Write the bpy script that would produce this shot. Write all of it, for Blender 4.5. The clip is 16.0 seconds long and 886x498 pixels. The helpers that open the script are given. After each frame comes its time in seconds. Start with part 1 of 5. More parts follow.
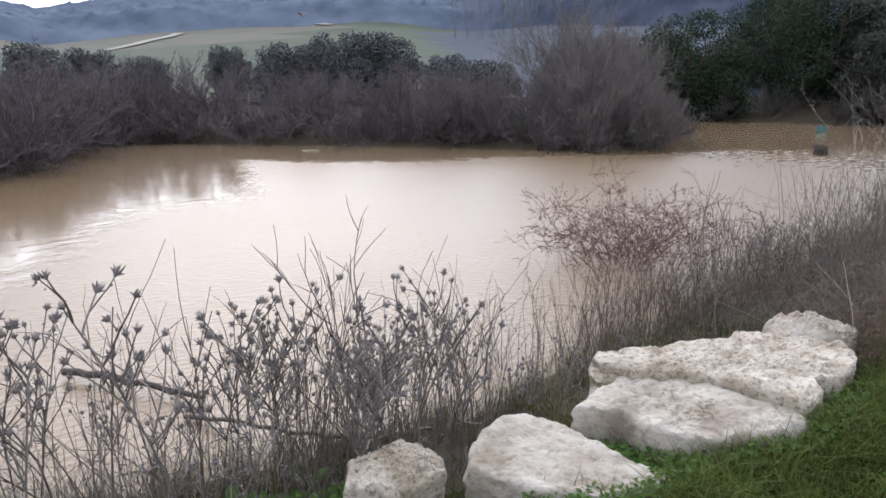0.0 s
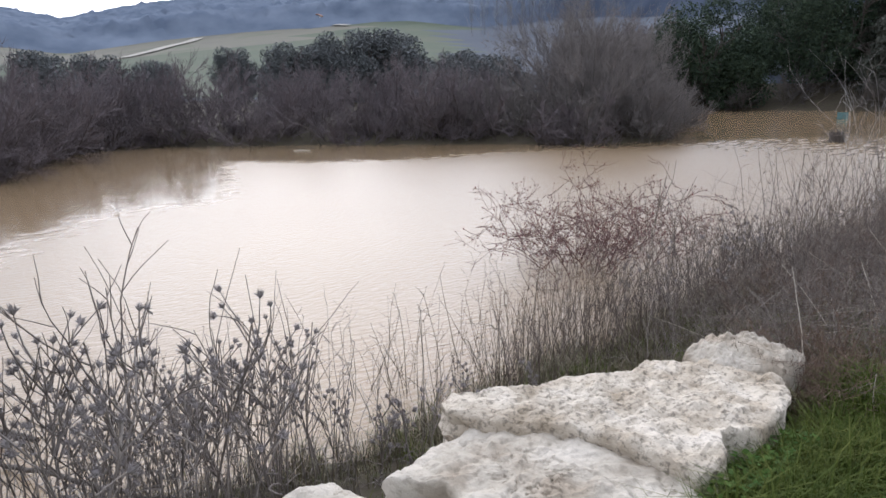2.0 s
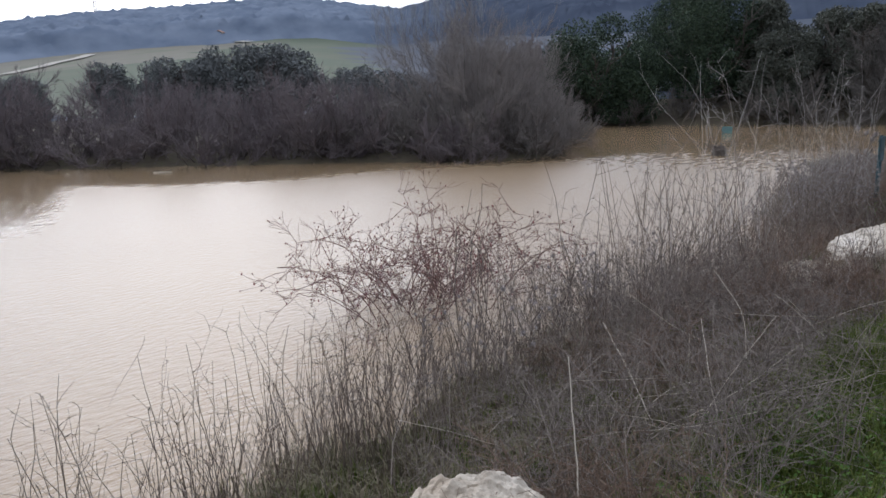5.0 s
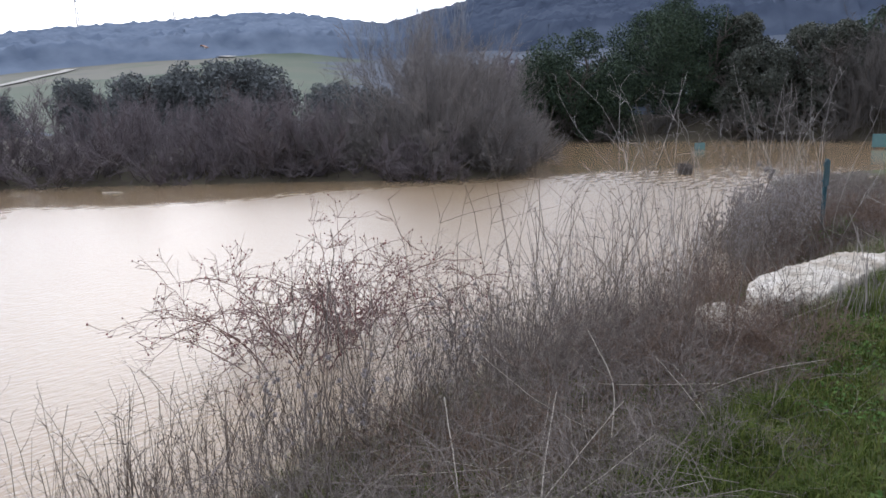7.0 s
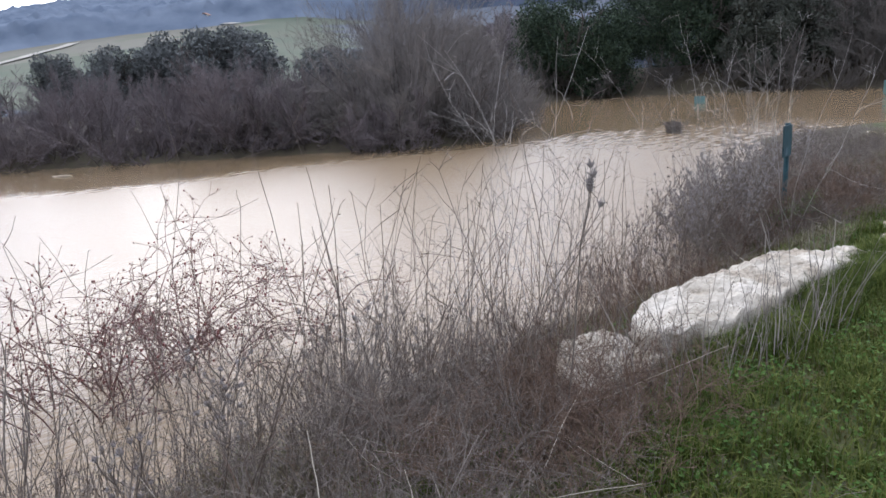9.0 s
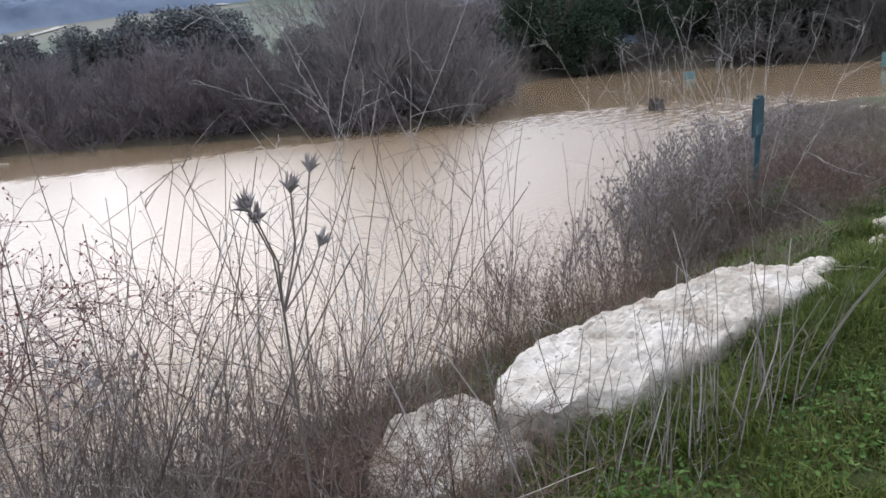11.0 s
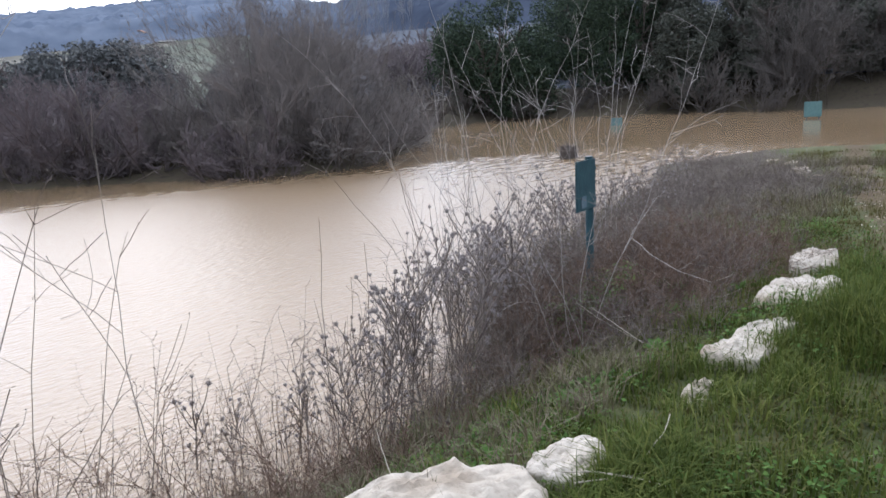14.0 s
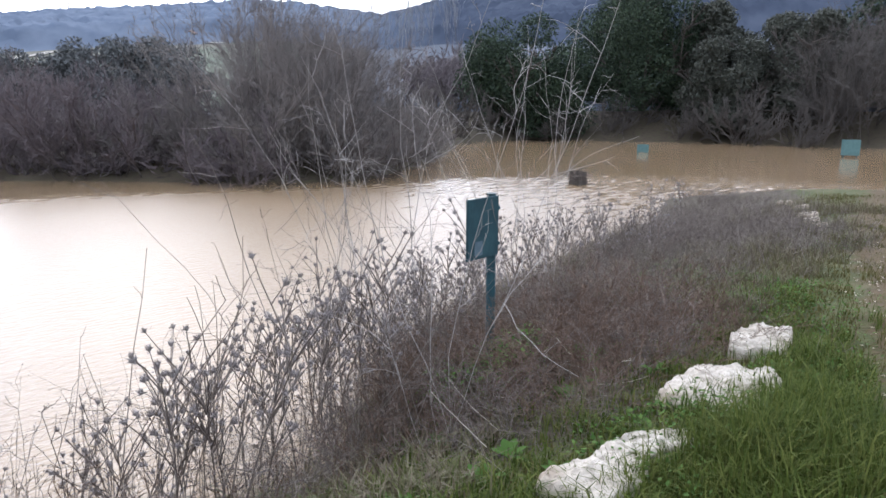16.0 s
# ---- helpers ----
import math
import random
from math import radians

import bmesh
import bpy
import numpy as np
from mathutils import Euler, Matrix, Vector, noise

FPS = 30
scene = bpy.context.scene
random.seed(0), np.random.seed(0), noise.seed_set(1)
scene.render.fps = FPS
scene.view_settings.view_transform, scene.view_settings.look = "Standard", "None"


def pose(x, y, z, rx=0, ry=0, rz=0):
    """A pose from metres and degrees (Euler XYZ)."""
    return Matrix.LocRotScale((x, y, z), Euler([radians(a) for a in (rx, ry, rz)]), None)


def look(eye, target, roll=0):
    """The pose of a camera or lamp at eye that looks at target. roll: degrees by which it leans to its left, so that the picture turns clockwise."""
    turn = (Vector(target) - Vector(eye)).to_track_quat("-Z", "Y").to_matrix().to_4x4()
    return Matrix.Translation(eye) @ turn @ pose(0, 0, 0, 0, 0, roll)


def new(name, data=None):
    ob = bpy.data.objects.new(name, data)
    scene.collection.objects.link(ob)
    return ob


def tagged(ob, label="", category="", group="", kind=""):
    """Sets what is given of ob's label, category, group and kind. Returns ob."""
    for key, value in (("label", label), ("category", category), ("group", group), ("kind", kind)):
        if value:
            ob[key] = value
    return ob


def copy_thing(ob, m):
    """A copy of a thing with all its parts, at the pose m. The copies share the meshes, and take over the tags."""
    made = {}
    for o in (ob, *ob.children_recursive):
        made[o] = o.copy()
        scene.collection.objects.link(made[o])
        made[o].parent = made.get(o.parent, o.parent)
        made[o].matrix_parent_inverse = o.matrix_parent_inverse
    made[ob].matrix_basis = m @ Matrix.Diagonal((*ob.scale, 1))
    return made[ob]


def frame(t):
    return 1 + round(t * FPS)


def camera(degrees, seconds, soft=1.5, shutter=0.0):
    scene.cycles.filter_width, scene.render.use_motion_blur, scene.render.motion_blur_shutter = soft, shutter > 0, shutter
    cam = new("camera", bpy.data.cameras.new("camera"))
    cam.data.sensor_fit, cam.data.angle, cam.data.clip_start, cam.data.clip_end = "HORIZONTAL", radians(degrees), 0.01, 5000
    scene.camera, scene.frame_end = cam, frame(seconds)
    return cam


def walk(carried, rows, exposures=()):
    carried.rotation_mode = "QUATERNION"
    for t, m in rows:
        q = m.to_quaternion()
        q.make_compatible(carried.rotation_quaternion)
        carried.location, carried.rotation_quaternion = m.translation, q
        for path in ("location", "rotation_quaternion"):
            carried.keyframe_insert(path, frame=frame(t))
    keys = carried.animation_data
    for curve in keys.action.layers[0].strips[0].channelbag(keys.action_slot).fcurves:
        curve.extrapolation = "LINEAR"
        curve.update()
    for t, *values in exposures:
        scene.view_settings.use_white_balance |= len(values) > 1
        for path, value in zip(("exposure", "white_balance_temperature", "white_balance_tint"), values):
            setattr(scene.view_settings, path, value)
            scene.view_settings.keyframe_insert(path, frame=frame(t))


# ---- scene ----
cam = camera(64.0, 16.0, soft=1.6)

PATH = [
    (0, (-0.999, 0.52, 2.342), (0.35, 1.927, 1.89), 0.4),
    (0.5, (-0.671, 0.493, 2.3), (0.68, 1.899, 1.856), 1.1),
    (1, (-0.361, 0.532, 2.253), (1.049, 1.882, 1.815), 0.6),
    (1.5, (-0.035, 0.571, 2.234), (1.353, 1.938, 1.782), -0.8),
    (2, (0.321, 0.501, 2.203), (1.616, 1.954, 1.747), -1.2),
    (2.5, (0.603, 0.594, 2.141), (1.929, 2.054, 1.814), -0.6),
    (3, (0.96, 0.624, 2.11), (2.235, 2.14, 1.833), -1.3),
    (3.5, (1.291, 0.614, 2.106), (2.559, 2.123, 1.762), -2.2),
    (4, (1.546, 0.752, 2.059), (2.993, 2.076, 1.667), -0.3),
    (4.2, (1.675, 0.793, 2.063), (3.143, 2.085, 1.646), -1.4),
    (6.3, (2.856, 0.611, 2.141), (4.316, 1.919, 1.744), -1.0),
    (6.5, (2.959, 0.565, 2.15), (4.399, 1.902, 1.776), -0.7),
    (7, (3.205, 0.564, 2.17), (4.703, 1.834, 1.792), -1.4),
    (7.5, (3.718, 0.401, 2.169), (5.218, 1.657, 1.755), -0.5),
    (8, (4.234, 0.424, 2.203), (5.775, 1.639, 1.817), -1.0),
    (8.2, (4.391, 0.384, 2.234), (5.939, 1.574, 1.799), -2.4),
    (10.3, (6.255, 0.481, 2.094), (7.588, 1.892, 1.614), -2.5),
    (10.5, (6.376, 0.564, 2.057), (7.738, 1.957, 1.608), -2.3),
    (11, (6.728, 0.609, 2.037), (8.162, 1.897, 1.504), -4.4),
    (11.5, (7.291, 0.556, 1.97), (8.686, 1.881, 1.42), -5.4),
    (12, (7.624, 0.625, 1.931), (9.122, 1.861, 1.452), -3.7),
    (12.5, (7.935, 0.634, 1.981), (9.408, 1.899, 1.5), -3.6),
    (13, (8.244, 0.545, 1.994), (9.722, 1.804, 1.514), -2.6),
    (13.5, (8.567, 0.586, 1.978), (10.112, 1.787, 1.566), -3.1),
    (14, (8.955, 0.555, 1.95), (10.496, 1.754, 1.516), -3.2),
    (14.5, (9.249, 0.479, 1.965), (10.858, 1.589, 1.543), -3.0),
    (15, (9.569, 0.464, 1.974), (11.184, 1.574, 1.576), -2.1),
    (15.5, (9.9, 0.355, 1.96), (11.386, 1.623, 1.531), -1.3),
    (16, (10.198, 0.348, 1.937), (11.687, 1.624, 1.544), 0.1),
]
walk(cam, [(t, look(eye, target, roll)) for t, eye, target, roll in PATH],
     exposures=((0, -0.24, 5750, 13), (2, -0.24, 5750, 12), (3, -0.50, 5700, 11), (4, -0.46, 5700, 11), (6.5, -0.27, 5650, 12), (8, 0.0, 5620, 12.5), (12, 0.0, 5620, 11.5), (14.5, 0.1, 5600, 12.5), (16, 0.26, 5600, 12.5)))

# ---- light ----
SUN_AZ, SUN_EL = radians(60), radians(28)
world = bpy.data.worlds.new("overcast_sky")
scene.world = world
world.use_nodes = True
wn, wl = world.node_tree.nodes, world.node_tree.links
wn.clear()
sky = wn.new("ShaderNodeTexSky")
sky.sky_type, sky.sun_disc = "NISHITA", False
sky.sun_elevation, sky.sun_rotation = SUN_EL, radians(90) - SUN_AZ
sky.air_density, sky.dust_density, sky.ozone_density = 1.0, 6.0, 1.0
geo = wn.new("ShaderNodeTexCoord")
cloud = wn.new("ShaderNodeTexNoise")
cloud.inputs["Scale"].default_value, cloud.inputs["Detail"].default_value = 2.2, 5
cramp = wn.new("ShaderNodeValToRGB")
cramp.color_ramp.elements[0].position, cramp.color_ramp.elements[0].color = 0.30, (11.5, 11.8, 12.6, 1)
cramp.color_ramp.elements[1].position, cramp.color_ramp.elements[1].color = 0.72, (17.5, 17.3, 17.4, 1)
smix = wn.new("ShaderNodeMix")
smix.data_type = "RGBA"
smix.inputs["Factor"].default_value = 0.82
bg = wn.new("ShaderNodeBackground")
bg.inputs["Strength"].default_value = 0.10
wout = wn.new("ShaderNodeOutputWorld")
wl.new(geo.outputs["Generated"], cloud.inputs["Vector"])
wl.new(cloud.outputs["Fac"], cramp.inputs["Fac"])
wl.new(sky.outputs["Color"], smix.inputs["A"])
wl.new(cramp.outputs["Color"], smix.inputs["B"])
toward = wn.new("ShaderNodeVectorMath")
toward.operation = "DOT_PRODUCT"
toward.inputs[1].default_value = (math.cos(SUN_AZ) * math.cos(SUN_EL), math.sin(SUN_AZ) * math.cos(SUN_EL), math.sin(SUN_EL))
glow = wn.new("ShaderNodeMapRange")
glow.interpolation_type = "SMOOTHSTEP"
for key, value in (("From Min", -0.3), ("From Max", 1.0), ("To Min", 1.0), ("To Max", 1.9)):
    glow.inputs[key].default_value = value
bright = wn.new("ShaderNodeVectorMath")
bright.operation = "SCALE"
wl.new(geo.outputs["Generated"], toward.inputs[0])
wl.new(toward.outputs["Value"], glow.inputs["Value"])
wl.new(smix.outputs["Result"], bright.inputs[0])
wl.new(glow.outputs["Result"], bright.inputs["Scale"])
wl.new(bright.outputs["Vector"], bg.inputs["Color"])
wl.new(bg.outputs["Background"], wout.inputs["Surface"])

sun = new("sun", bpy.data.lights.new("sun", "SUN"))
sun.data.energy, sun.data.angle, sun.data.color = 1.3, radians(52), (1.0, 0.965, 0.92)
sun.matrix_world = look((60 * math.cos(SUN_AZ), 60 * math.sin(SUN_AZ), 60 * math.tan(SUN_EL)), (0, 0, 0))


# ---- materials ----
def material(name, colours, scale=8.0, rough=0.85, bump=0.0, bump_scale=40.0, island=0.0, objrand=0.0, detail=6.0, spec=0.3, trans=0.0, pits=0.0, pit_scale=60.0):
    """A surface whose colour wanders between the given colours, with grain and fine relief."""
    m = bpy.data.materials.new(name)
    m.use_nodes = True
    n, l = m.node_tree.nodes, m.node_tree.links
    p = n["Principled BSDF"]
    p.inputs["Roughness"].default_value = rough
    p.inputs["Specular IOR Level"].default_value = spec
    tc = n.new("ShaderNodeTexCoord")
    tex = n.new("ShaderNodeTexNoise")
    tex.inputs["Scale"].default_value, tex.inputs["Detail"].default_value = scale, detail
    l.new(tc.outputs["Object"], tex.inputs["Vector"])
    fac = tex.outputs["Fac"]
    for amount, node, socket in ((island, "ShaderNodeNewGeometry", "Random Per Island"), (objrand, "ShaderNodeObjectInfo", "Random")):
        if amount:
            src = n.new(node)
            mix = n.new("ShaderNodeMix")
            mix.inputs["Factor"].default_value = amount
            l.new(fac, mix.inputs["A"])
            l.new(src.outputs[socket], mix.inputs["B"])
            fac = mix.outputs["Result"]
    ramp = n.new("ShaderNodeValToRGB")
    el = ramp.color_ramp.elements
    lo, hi = (0.32, 0.68) if not (island or objrand) else (0.12, 0.88)
    el[0].position, el[1].position = lo, hi
    el[0].color, el[1].color = (*colours[0], 1), (*colours[-1], 1)
    for i, c in enumerate(colours[1:-1], 1):
        e = el.new(lo + (hi - lo) * i / (len(colours) - 1))
        e.color = (*c, 1)
    l.new(fac, ramp.inputs["Fac"])
    colour = ramp.outputs["Color"]
    if pits:
        pt = n.new("ShaderNodeTexNoise")
        pt.inputs["Scale"].default_value, pt.inputs["Detail"].default_value, pt.inputs["Roughness"].default_value = pit_scale, 5, 0.65
        l.new(tc.outputs["Object"], pt.inputs["Vector"])
        pr = n.new("ShaderNodeMapRange")
        for key, value in (("From Min", 0.38), ("From Max", 0.49), ("To Min", 1 - pits), ("To Max", 1.0)):
            pr.inputs[key].default_value = value
        l.new(pt.outputs["Fac"], pr.inputs["Value"])
        sc = n.new("ShaderNodeVectorMath")
        sc.operation = "SCALE"
        l.new(colour, sc.inputs[0])
        l.new(pr.outputs["Result"], sc.inputs["Scale"])
        colour = sc.outputs["Vector"]
    l.new(colour, p.inputs["Base Color"])
    if bump:
        bt = n.new("ShaderNodeTexNoise")
        bt.inputs["Scale"].default_value, bt.inputs["Detail"].default_value = bump_scale, 8
        l.new(tc.outputs["Object"], bt.inputs["Vector"])
        b = n.new("ShaderNodeBump")
        b.inputs["Strength"].default_value, b.inputs["Distance"].default_value = bump, 0.02
        l.new(bt.outputs["Fac"], b.inputs["Height"])
        l.new(b.outputs["Normal"], p.inputs["Normal"])
    if trans:
        t = n.new("ShaderNodeBsdfTranslucent")
        l.new(ramp.outputs["Color"], t.inputs["Color"])
        ms = n.new("ShaderNodeMixShader")
        ms.inputs["Fac"].default_value = trans
        l.new(p.outputs["BSDF"], ms.inputs[1])
        l.new(t.outputs["BSDF"], ms.inputs[2])
        l.new(ms.outputs["Shader"], n["Material Output"].inputs["Surface"])
    return m


def water_material(name, colour, colour2, ripple=1.0, winded=False):
    """Muddy water: calm where the far bank shelters it, ruffled by wind elsewhere (the layer "wind")."""
    m = bpy.data.materials.new(name)
    m.use_nodes = True
    n, l = m.node_tree.nodes, m.node_tree.links
    p = n["Principled BSDF"]
    p.inputs["Roughness"].default_value, p.inputs["IOR"].default_value = 0.13, 1.34
    tc = n.new("ShaderNodeTexCoord")
    mud = n.new("ShaderNodeTexNoise")
    mud.inputs["Scale"].default_value, mud.inputs["Detail"].default_value = 0.12, 4
    ramp = n.new("ShaderNodeValToRGB")
    ramp.color_ramp.elements[0].position, ramp.color_ramp.elements[1].position = 0.3, 0.7
    ramp.color_ramp.elements[0].color, ramp.color_ramp.elements[1].color = (*colour, 1), (*colour2, 1)
    l.new(tc.outputs["Object"], mud.inputs["Vector"])
    l.new(mud.outputs["Fac"], ramp.inputs["Fac"])
    l.new(ramp.outputs["Color"], p.inputs["Base Color"])
    turn = n.new("ShaderNodeMapping")
    turn.inputs["Rotation"].default_value = (0, 0, radians(42))
    turn.inputs["Scale"].default_value = (1.0, 2.6, 1.0)
    l.new(tc.outputs["Object"], turn.inputs["Vector"])
    small = n.new("ShaderNodeTexNoise")
    small.inputs["Scale"].default_value, small.inputs["Detail"].default_value = 7.0, 4
    big = n.new("ShaderNodeTexNoise")
    big.inputs["Scale"].default_value, big.inputs["Detail"].default_value = 0.55, 2
    l.new(turn.outputs["Vector"], small.inputs["Vector"])
    l.new(turn.outputs["Vector"], big.inputs["Vector"])
    height_ = small.outputs["Fac"]
    if winded:
        at = n.new("ShaderNodeAttribute")
        at.attribute_name = "wind"
        rag = n.new("ShaderNodeTexNoise")
        rag.inputs["Scale"].default_value, rag.inputs["Detail"].default_value = 1.7, 5
        l.new(turn.outputs["Vector"], rag.inputs["Vector"])
        ragged = n.new("ShaderNodeMath")
        ragged.operation = "ADD"
        l.new(at.outputs["Fac"], ragged.inputs[0])
        l.new(rag.outputs["Fac"], ragged.inputs[1])
        wind = n.new("ShaderNodeMapRange")
        wind.interpolation_type = "SMOOTHSTEP"
        for key, value in (("From Min", 0.82), ("From Max", 1.22), ("To Min", 0.0), ("To Max", 1.0)):
            wind.inputs[key].default_value = value
        l.new(ragged.outputs["Value"], wind.inputs["Value"])
        gloss = n.new("ShaderNodeMapRange")
        gloss.inputs["To Min"].default_value, gloss.inputs["To Max"].default_value = 0.12, 0.31
        l.new(wind.outputs["Result"], gloss.inputs["Value"])
        l.new(gloss.outputs["Result"], p.inputs["Roughness"])
        lift = n.new("ShaderNodeMapRange")
        lift.inputs["To Min"].default_value, lift.inputs["To Max"].default_value = 0.012, 0.85
        l.new(wind.outputs["Result"], lift.inputs["Value"])
        mul = n.new("ShaderNodeMath")
        mul.operation = "MULTIPLY"
        l.new(small.outputs["Fac"], mul.inputs[0])
        l.new(lift.outputs["Result"], mul.inputs[1])
        height_ = mul.outputs["Value"]
    b1, b2 = n.new("ShaderNodeBump"), n.new("ShaderNodeBump")
    b1.inputs["Strength"].default_value, b1.inputs["Distance"].default_value = 0.55 * ripple, 0.035
    b2.inputs["Strength"].default_value, b2.inputs["Distance"].default_value = 0.08 * ripple, 0.05
    l.new(height_, b1.inputs["Height"])
    l.new(big.outputs["Fac"], b2.inputs["Height"])
    l.new(b1.outputs["Normal"], b2.inputs["Normal"])
    l.new(b2.outputs["Normal"], p.inputs["Normal"])
    return m


M_WATER = water_material("muddy_water", (0.195, 0.135, 0.074), (0.23, 0.163, 0.095), 1.0, True)
M_POND = water_material("flood_water", (0.45, 0.40, 0.33), (0.5, 0.45, 0.38), 0.3)
M_FIELD = material("green_field", ((0.038, 0.052, 0.030), (0.050, 0.066, 0.036), (0.064, 0.072, 0.042)), 0.05, 0.95)
M_STUBBLE = material("stubble_field", ((0.085, 0.082, 0.062), (0.108, 0.10, 0.074), (0.078, 0.086, 0.052)), 0.06, 0.95)
# scrub floor takes the same blue haze tint as the woods on it
M_WOODFLOOR = material("hazy_hill_scrub", ((0.030, 0.040, 0.060), (0.042, 0.054, 0.076)), 0.04, 0.95)
M_ROCK = material("limestone", ((0.32, 0.268, 0.205), (0.43, 0.382, 0.312), (0.515, 0.463, 0.39), (0.57, 0.518, 0.447)), 3.0, 0.95, 0.9, 26, pits=0.17, pit_scale=24, spec=0.12)
M_ROCK2 = material("weathered_limestone", ((0.33, 0.27, 0.195), (0.46, 0.395, 0.31), (0.55, 0.485, 0.395), (0.61, 0.545, 0.46)), 4.0, 0.95, 1.0, 30, pits=0.50, pit_scale=38, spec=0.12)
M_STEM = material("dry_stem", ((0.105, 0.088, 0.076), (0.18, 0.155, 0.137), (0.31, 0.272, 0.24)), 6, 0.85, island=0.75)
M_STEMDARK = material("dark_stem", ((0.085, 0.069, 0.06), (0.148, 0.122, 0.104), (0.225, 0.19, 0.165)), 6, 0.85, island=0.75)
M_STRAW = material("bleached_straw", ((0.26, 0.225, 0.175), (0.38, 0.335, 0.27), (0.48, 0.44, 0.37)), 6, 0.8, island=0.7)
M_REED = material("dark_reed", ((0.075, 0.057, 0.045), (0.125, 0.098, 0.078), (0.19, 0.155, 0.125)), 6, 0.85, island=0.75)
M_RUSSET = material("russet_twig", ((0.085, 0.054, 0.038), (0.135, 0.088, 0.062), (0.175, 0.125, 0.09)), 6, 0.85, island=0.7)
M_PALE = material("pale_twig", ((0.17, 0.152, 0.14), (0.29, 0.267, 0.245), (0.46, 0.43, 0.40)), 6, 0.8, island=0.7)
M_HEAD = material("thistle_head", ((0.15, 0.132, 0.127), (0.23, 0.205, 0.196), (0.32, 0.29, 0.27)), 30, 0.9, island=0.6)
M_ROSE = material("briar_cane", ((0.085, 0.042, 0.036), (0.125, 0.066, 0.056), (0.155, 0.10, 0.088)), 5, 0.7, island=0.7)
M_HIP = material("rose_hip", ((0.15, 0.022, 0.018), (0.09, 0.03, 0.025)), 30, 0.4, island=0.8, spec=0.5)
# far thicket and willow twigs: base tones lightened to hold some haze
M_TWIG = material("thicket_twig", ((0.108, 0.090, 0.095), (0.140, 0.118, 0.122), (0.176, 0.149, 0.151)), 1.2, 0.9, island=0.3, objrand=0.6)
M_TWIGGREY = material("willow_twig", ((0.132, 0.119, 0.113), (0.166, 0.149, 0.139), (0.20, 0.178, 0.162)), 1.2, 0.9, island=0.4, objrand=0.4)
M_TWIGDARK = material("shore_twig", ((0.064, 0.058, 0.053), (0.092, 0.083, 0.075), (0.122, 0.110, 0.098)), 1.2, 0.9, island=0.4, objrand=0.5)
M_POPLAR = material("poplar_twig", ((0.24, 0.245, 0.26), (0.34, 0.34, 0.35)), 1.2, 0.9, island=0.6)
M_BARK = material("bark", ((0.06, 0.05, 0.045), (0.11, 0.095, 0.08)), 12, 0.95, 0.6, 30)
# oak greens lifted a little for haze across the inlet
M_OAK = material("holm_oak_leaf", ((0.026, 0.038, 0.028), (0.042, 0.060, 0.038), (0.066, 0.088, 0.05)), 0.6, 0.7, island=0.7, trans=0.1, spec=0.1)
M_OLIVE = material("grey_green_leaf", ((0.045, 0.05, 0.04), (0.068, 0.073, 0.056), (0.092, 0.096, 0.074)), 0.6, 0.7, island=0.7, trans=0.12)
# grey leaf colour made paler and bluer, with the air's haze in it
M_FIELDTREE = material("hazy_grey_field_leaf", ((0.098, 0.104, 0.107), (0.112, 0.118, 0.118), (0.128, 0.134, 0.129)), 0.6, 0.8, island=0.4)
# woodland colour with distance haze put in: bluish, paler blue on the far hills
M_HILL = material("hazy_hill_wood", ((0.036, 0.045, 0.066), (0.050, 0.061, 0.086), (0.067, 0.079, 0.106)), 0.10, 0.95, spec=0.0)
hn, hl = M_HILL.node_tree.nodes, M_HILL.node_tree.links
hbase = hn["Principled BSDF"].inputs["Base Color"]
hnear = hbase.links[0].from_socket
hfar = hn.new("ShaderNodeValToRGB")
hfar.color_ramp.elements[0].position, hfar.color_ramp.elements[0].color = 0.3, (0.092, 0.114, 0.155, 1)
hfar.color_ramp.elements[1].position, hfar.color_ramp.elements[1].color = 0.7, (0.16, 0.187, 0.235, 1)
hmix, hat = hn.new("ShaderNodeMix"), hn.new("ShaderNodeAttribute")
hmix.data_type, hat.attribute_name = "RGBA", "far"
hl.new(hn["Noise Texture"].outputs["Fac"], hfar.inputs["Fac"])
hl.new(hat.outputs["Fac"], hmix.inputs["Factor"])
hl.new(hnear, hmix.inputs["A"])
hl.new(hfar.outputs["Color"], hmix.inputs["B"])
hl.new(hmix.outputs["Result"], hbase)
M_GRASS = material("grass_blade", ((0.033, 0.049, 0.010), (0.072, 0.097, 0.019), (0.165, 0.175, 0.048)), 1.6, 0.7, island=0.55, trans=0.35, spec=0.08)
M_WORN = material("worn_grass_blade", ((0.058, 0.060, 0.018), (0.100, 0.094, 0.034), (0.145, 0.118, 0.056)), 0.9, 0.75, island=0.35, trans=0.25, spec=0.08)
M_DRYGRASS = material("dry_grass_blade", ((0.095, 0.078, 0.05), (0.16, 0.13, 0.082), (0.10, 0.11, 0.046)), 1.4, 0.7, island=0.7, trans=0.2)
M_LEAF = material("weed_leaf", ((0.035, 0.075, 0.014), (0.07, 0.135, 0.026), (0.14, 0.21, 0.055)), 3, 0.65, island=0.6, trans=0.3, spec=0.12)
M_TEAL = material("teal_paint", ((0.016, 0.044, 0.055), (0.024, 0.064, 0.078), (0.035, 0.085, 0.098)), 9, 0.5, 0.15, 60)
M_TEALLIGHT = material("pale_teal_paint", ((0.085, 0.165, 0.165), (0.115, 0.205, 0.20)), 9, 0.5)
M_GREYPLATE = material("grey_sticker", ((0.08, 0.12, 0.15), (0.12, 0.17, 0.20)), 30, 0.6)
M_STEEL = material("mast_steel", ((0.10, 0.105, 0.115), (0.15, 0.155, 0.16)), 5, 0.6)
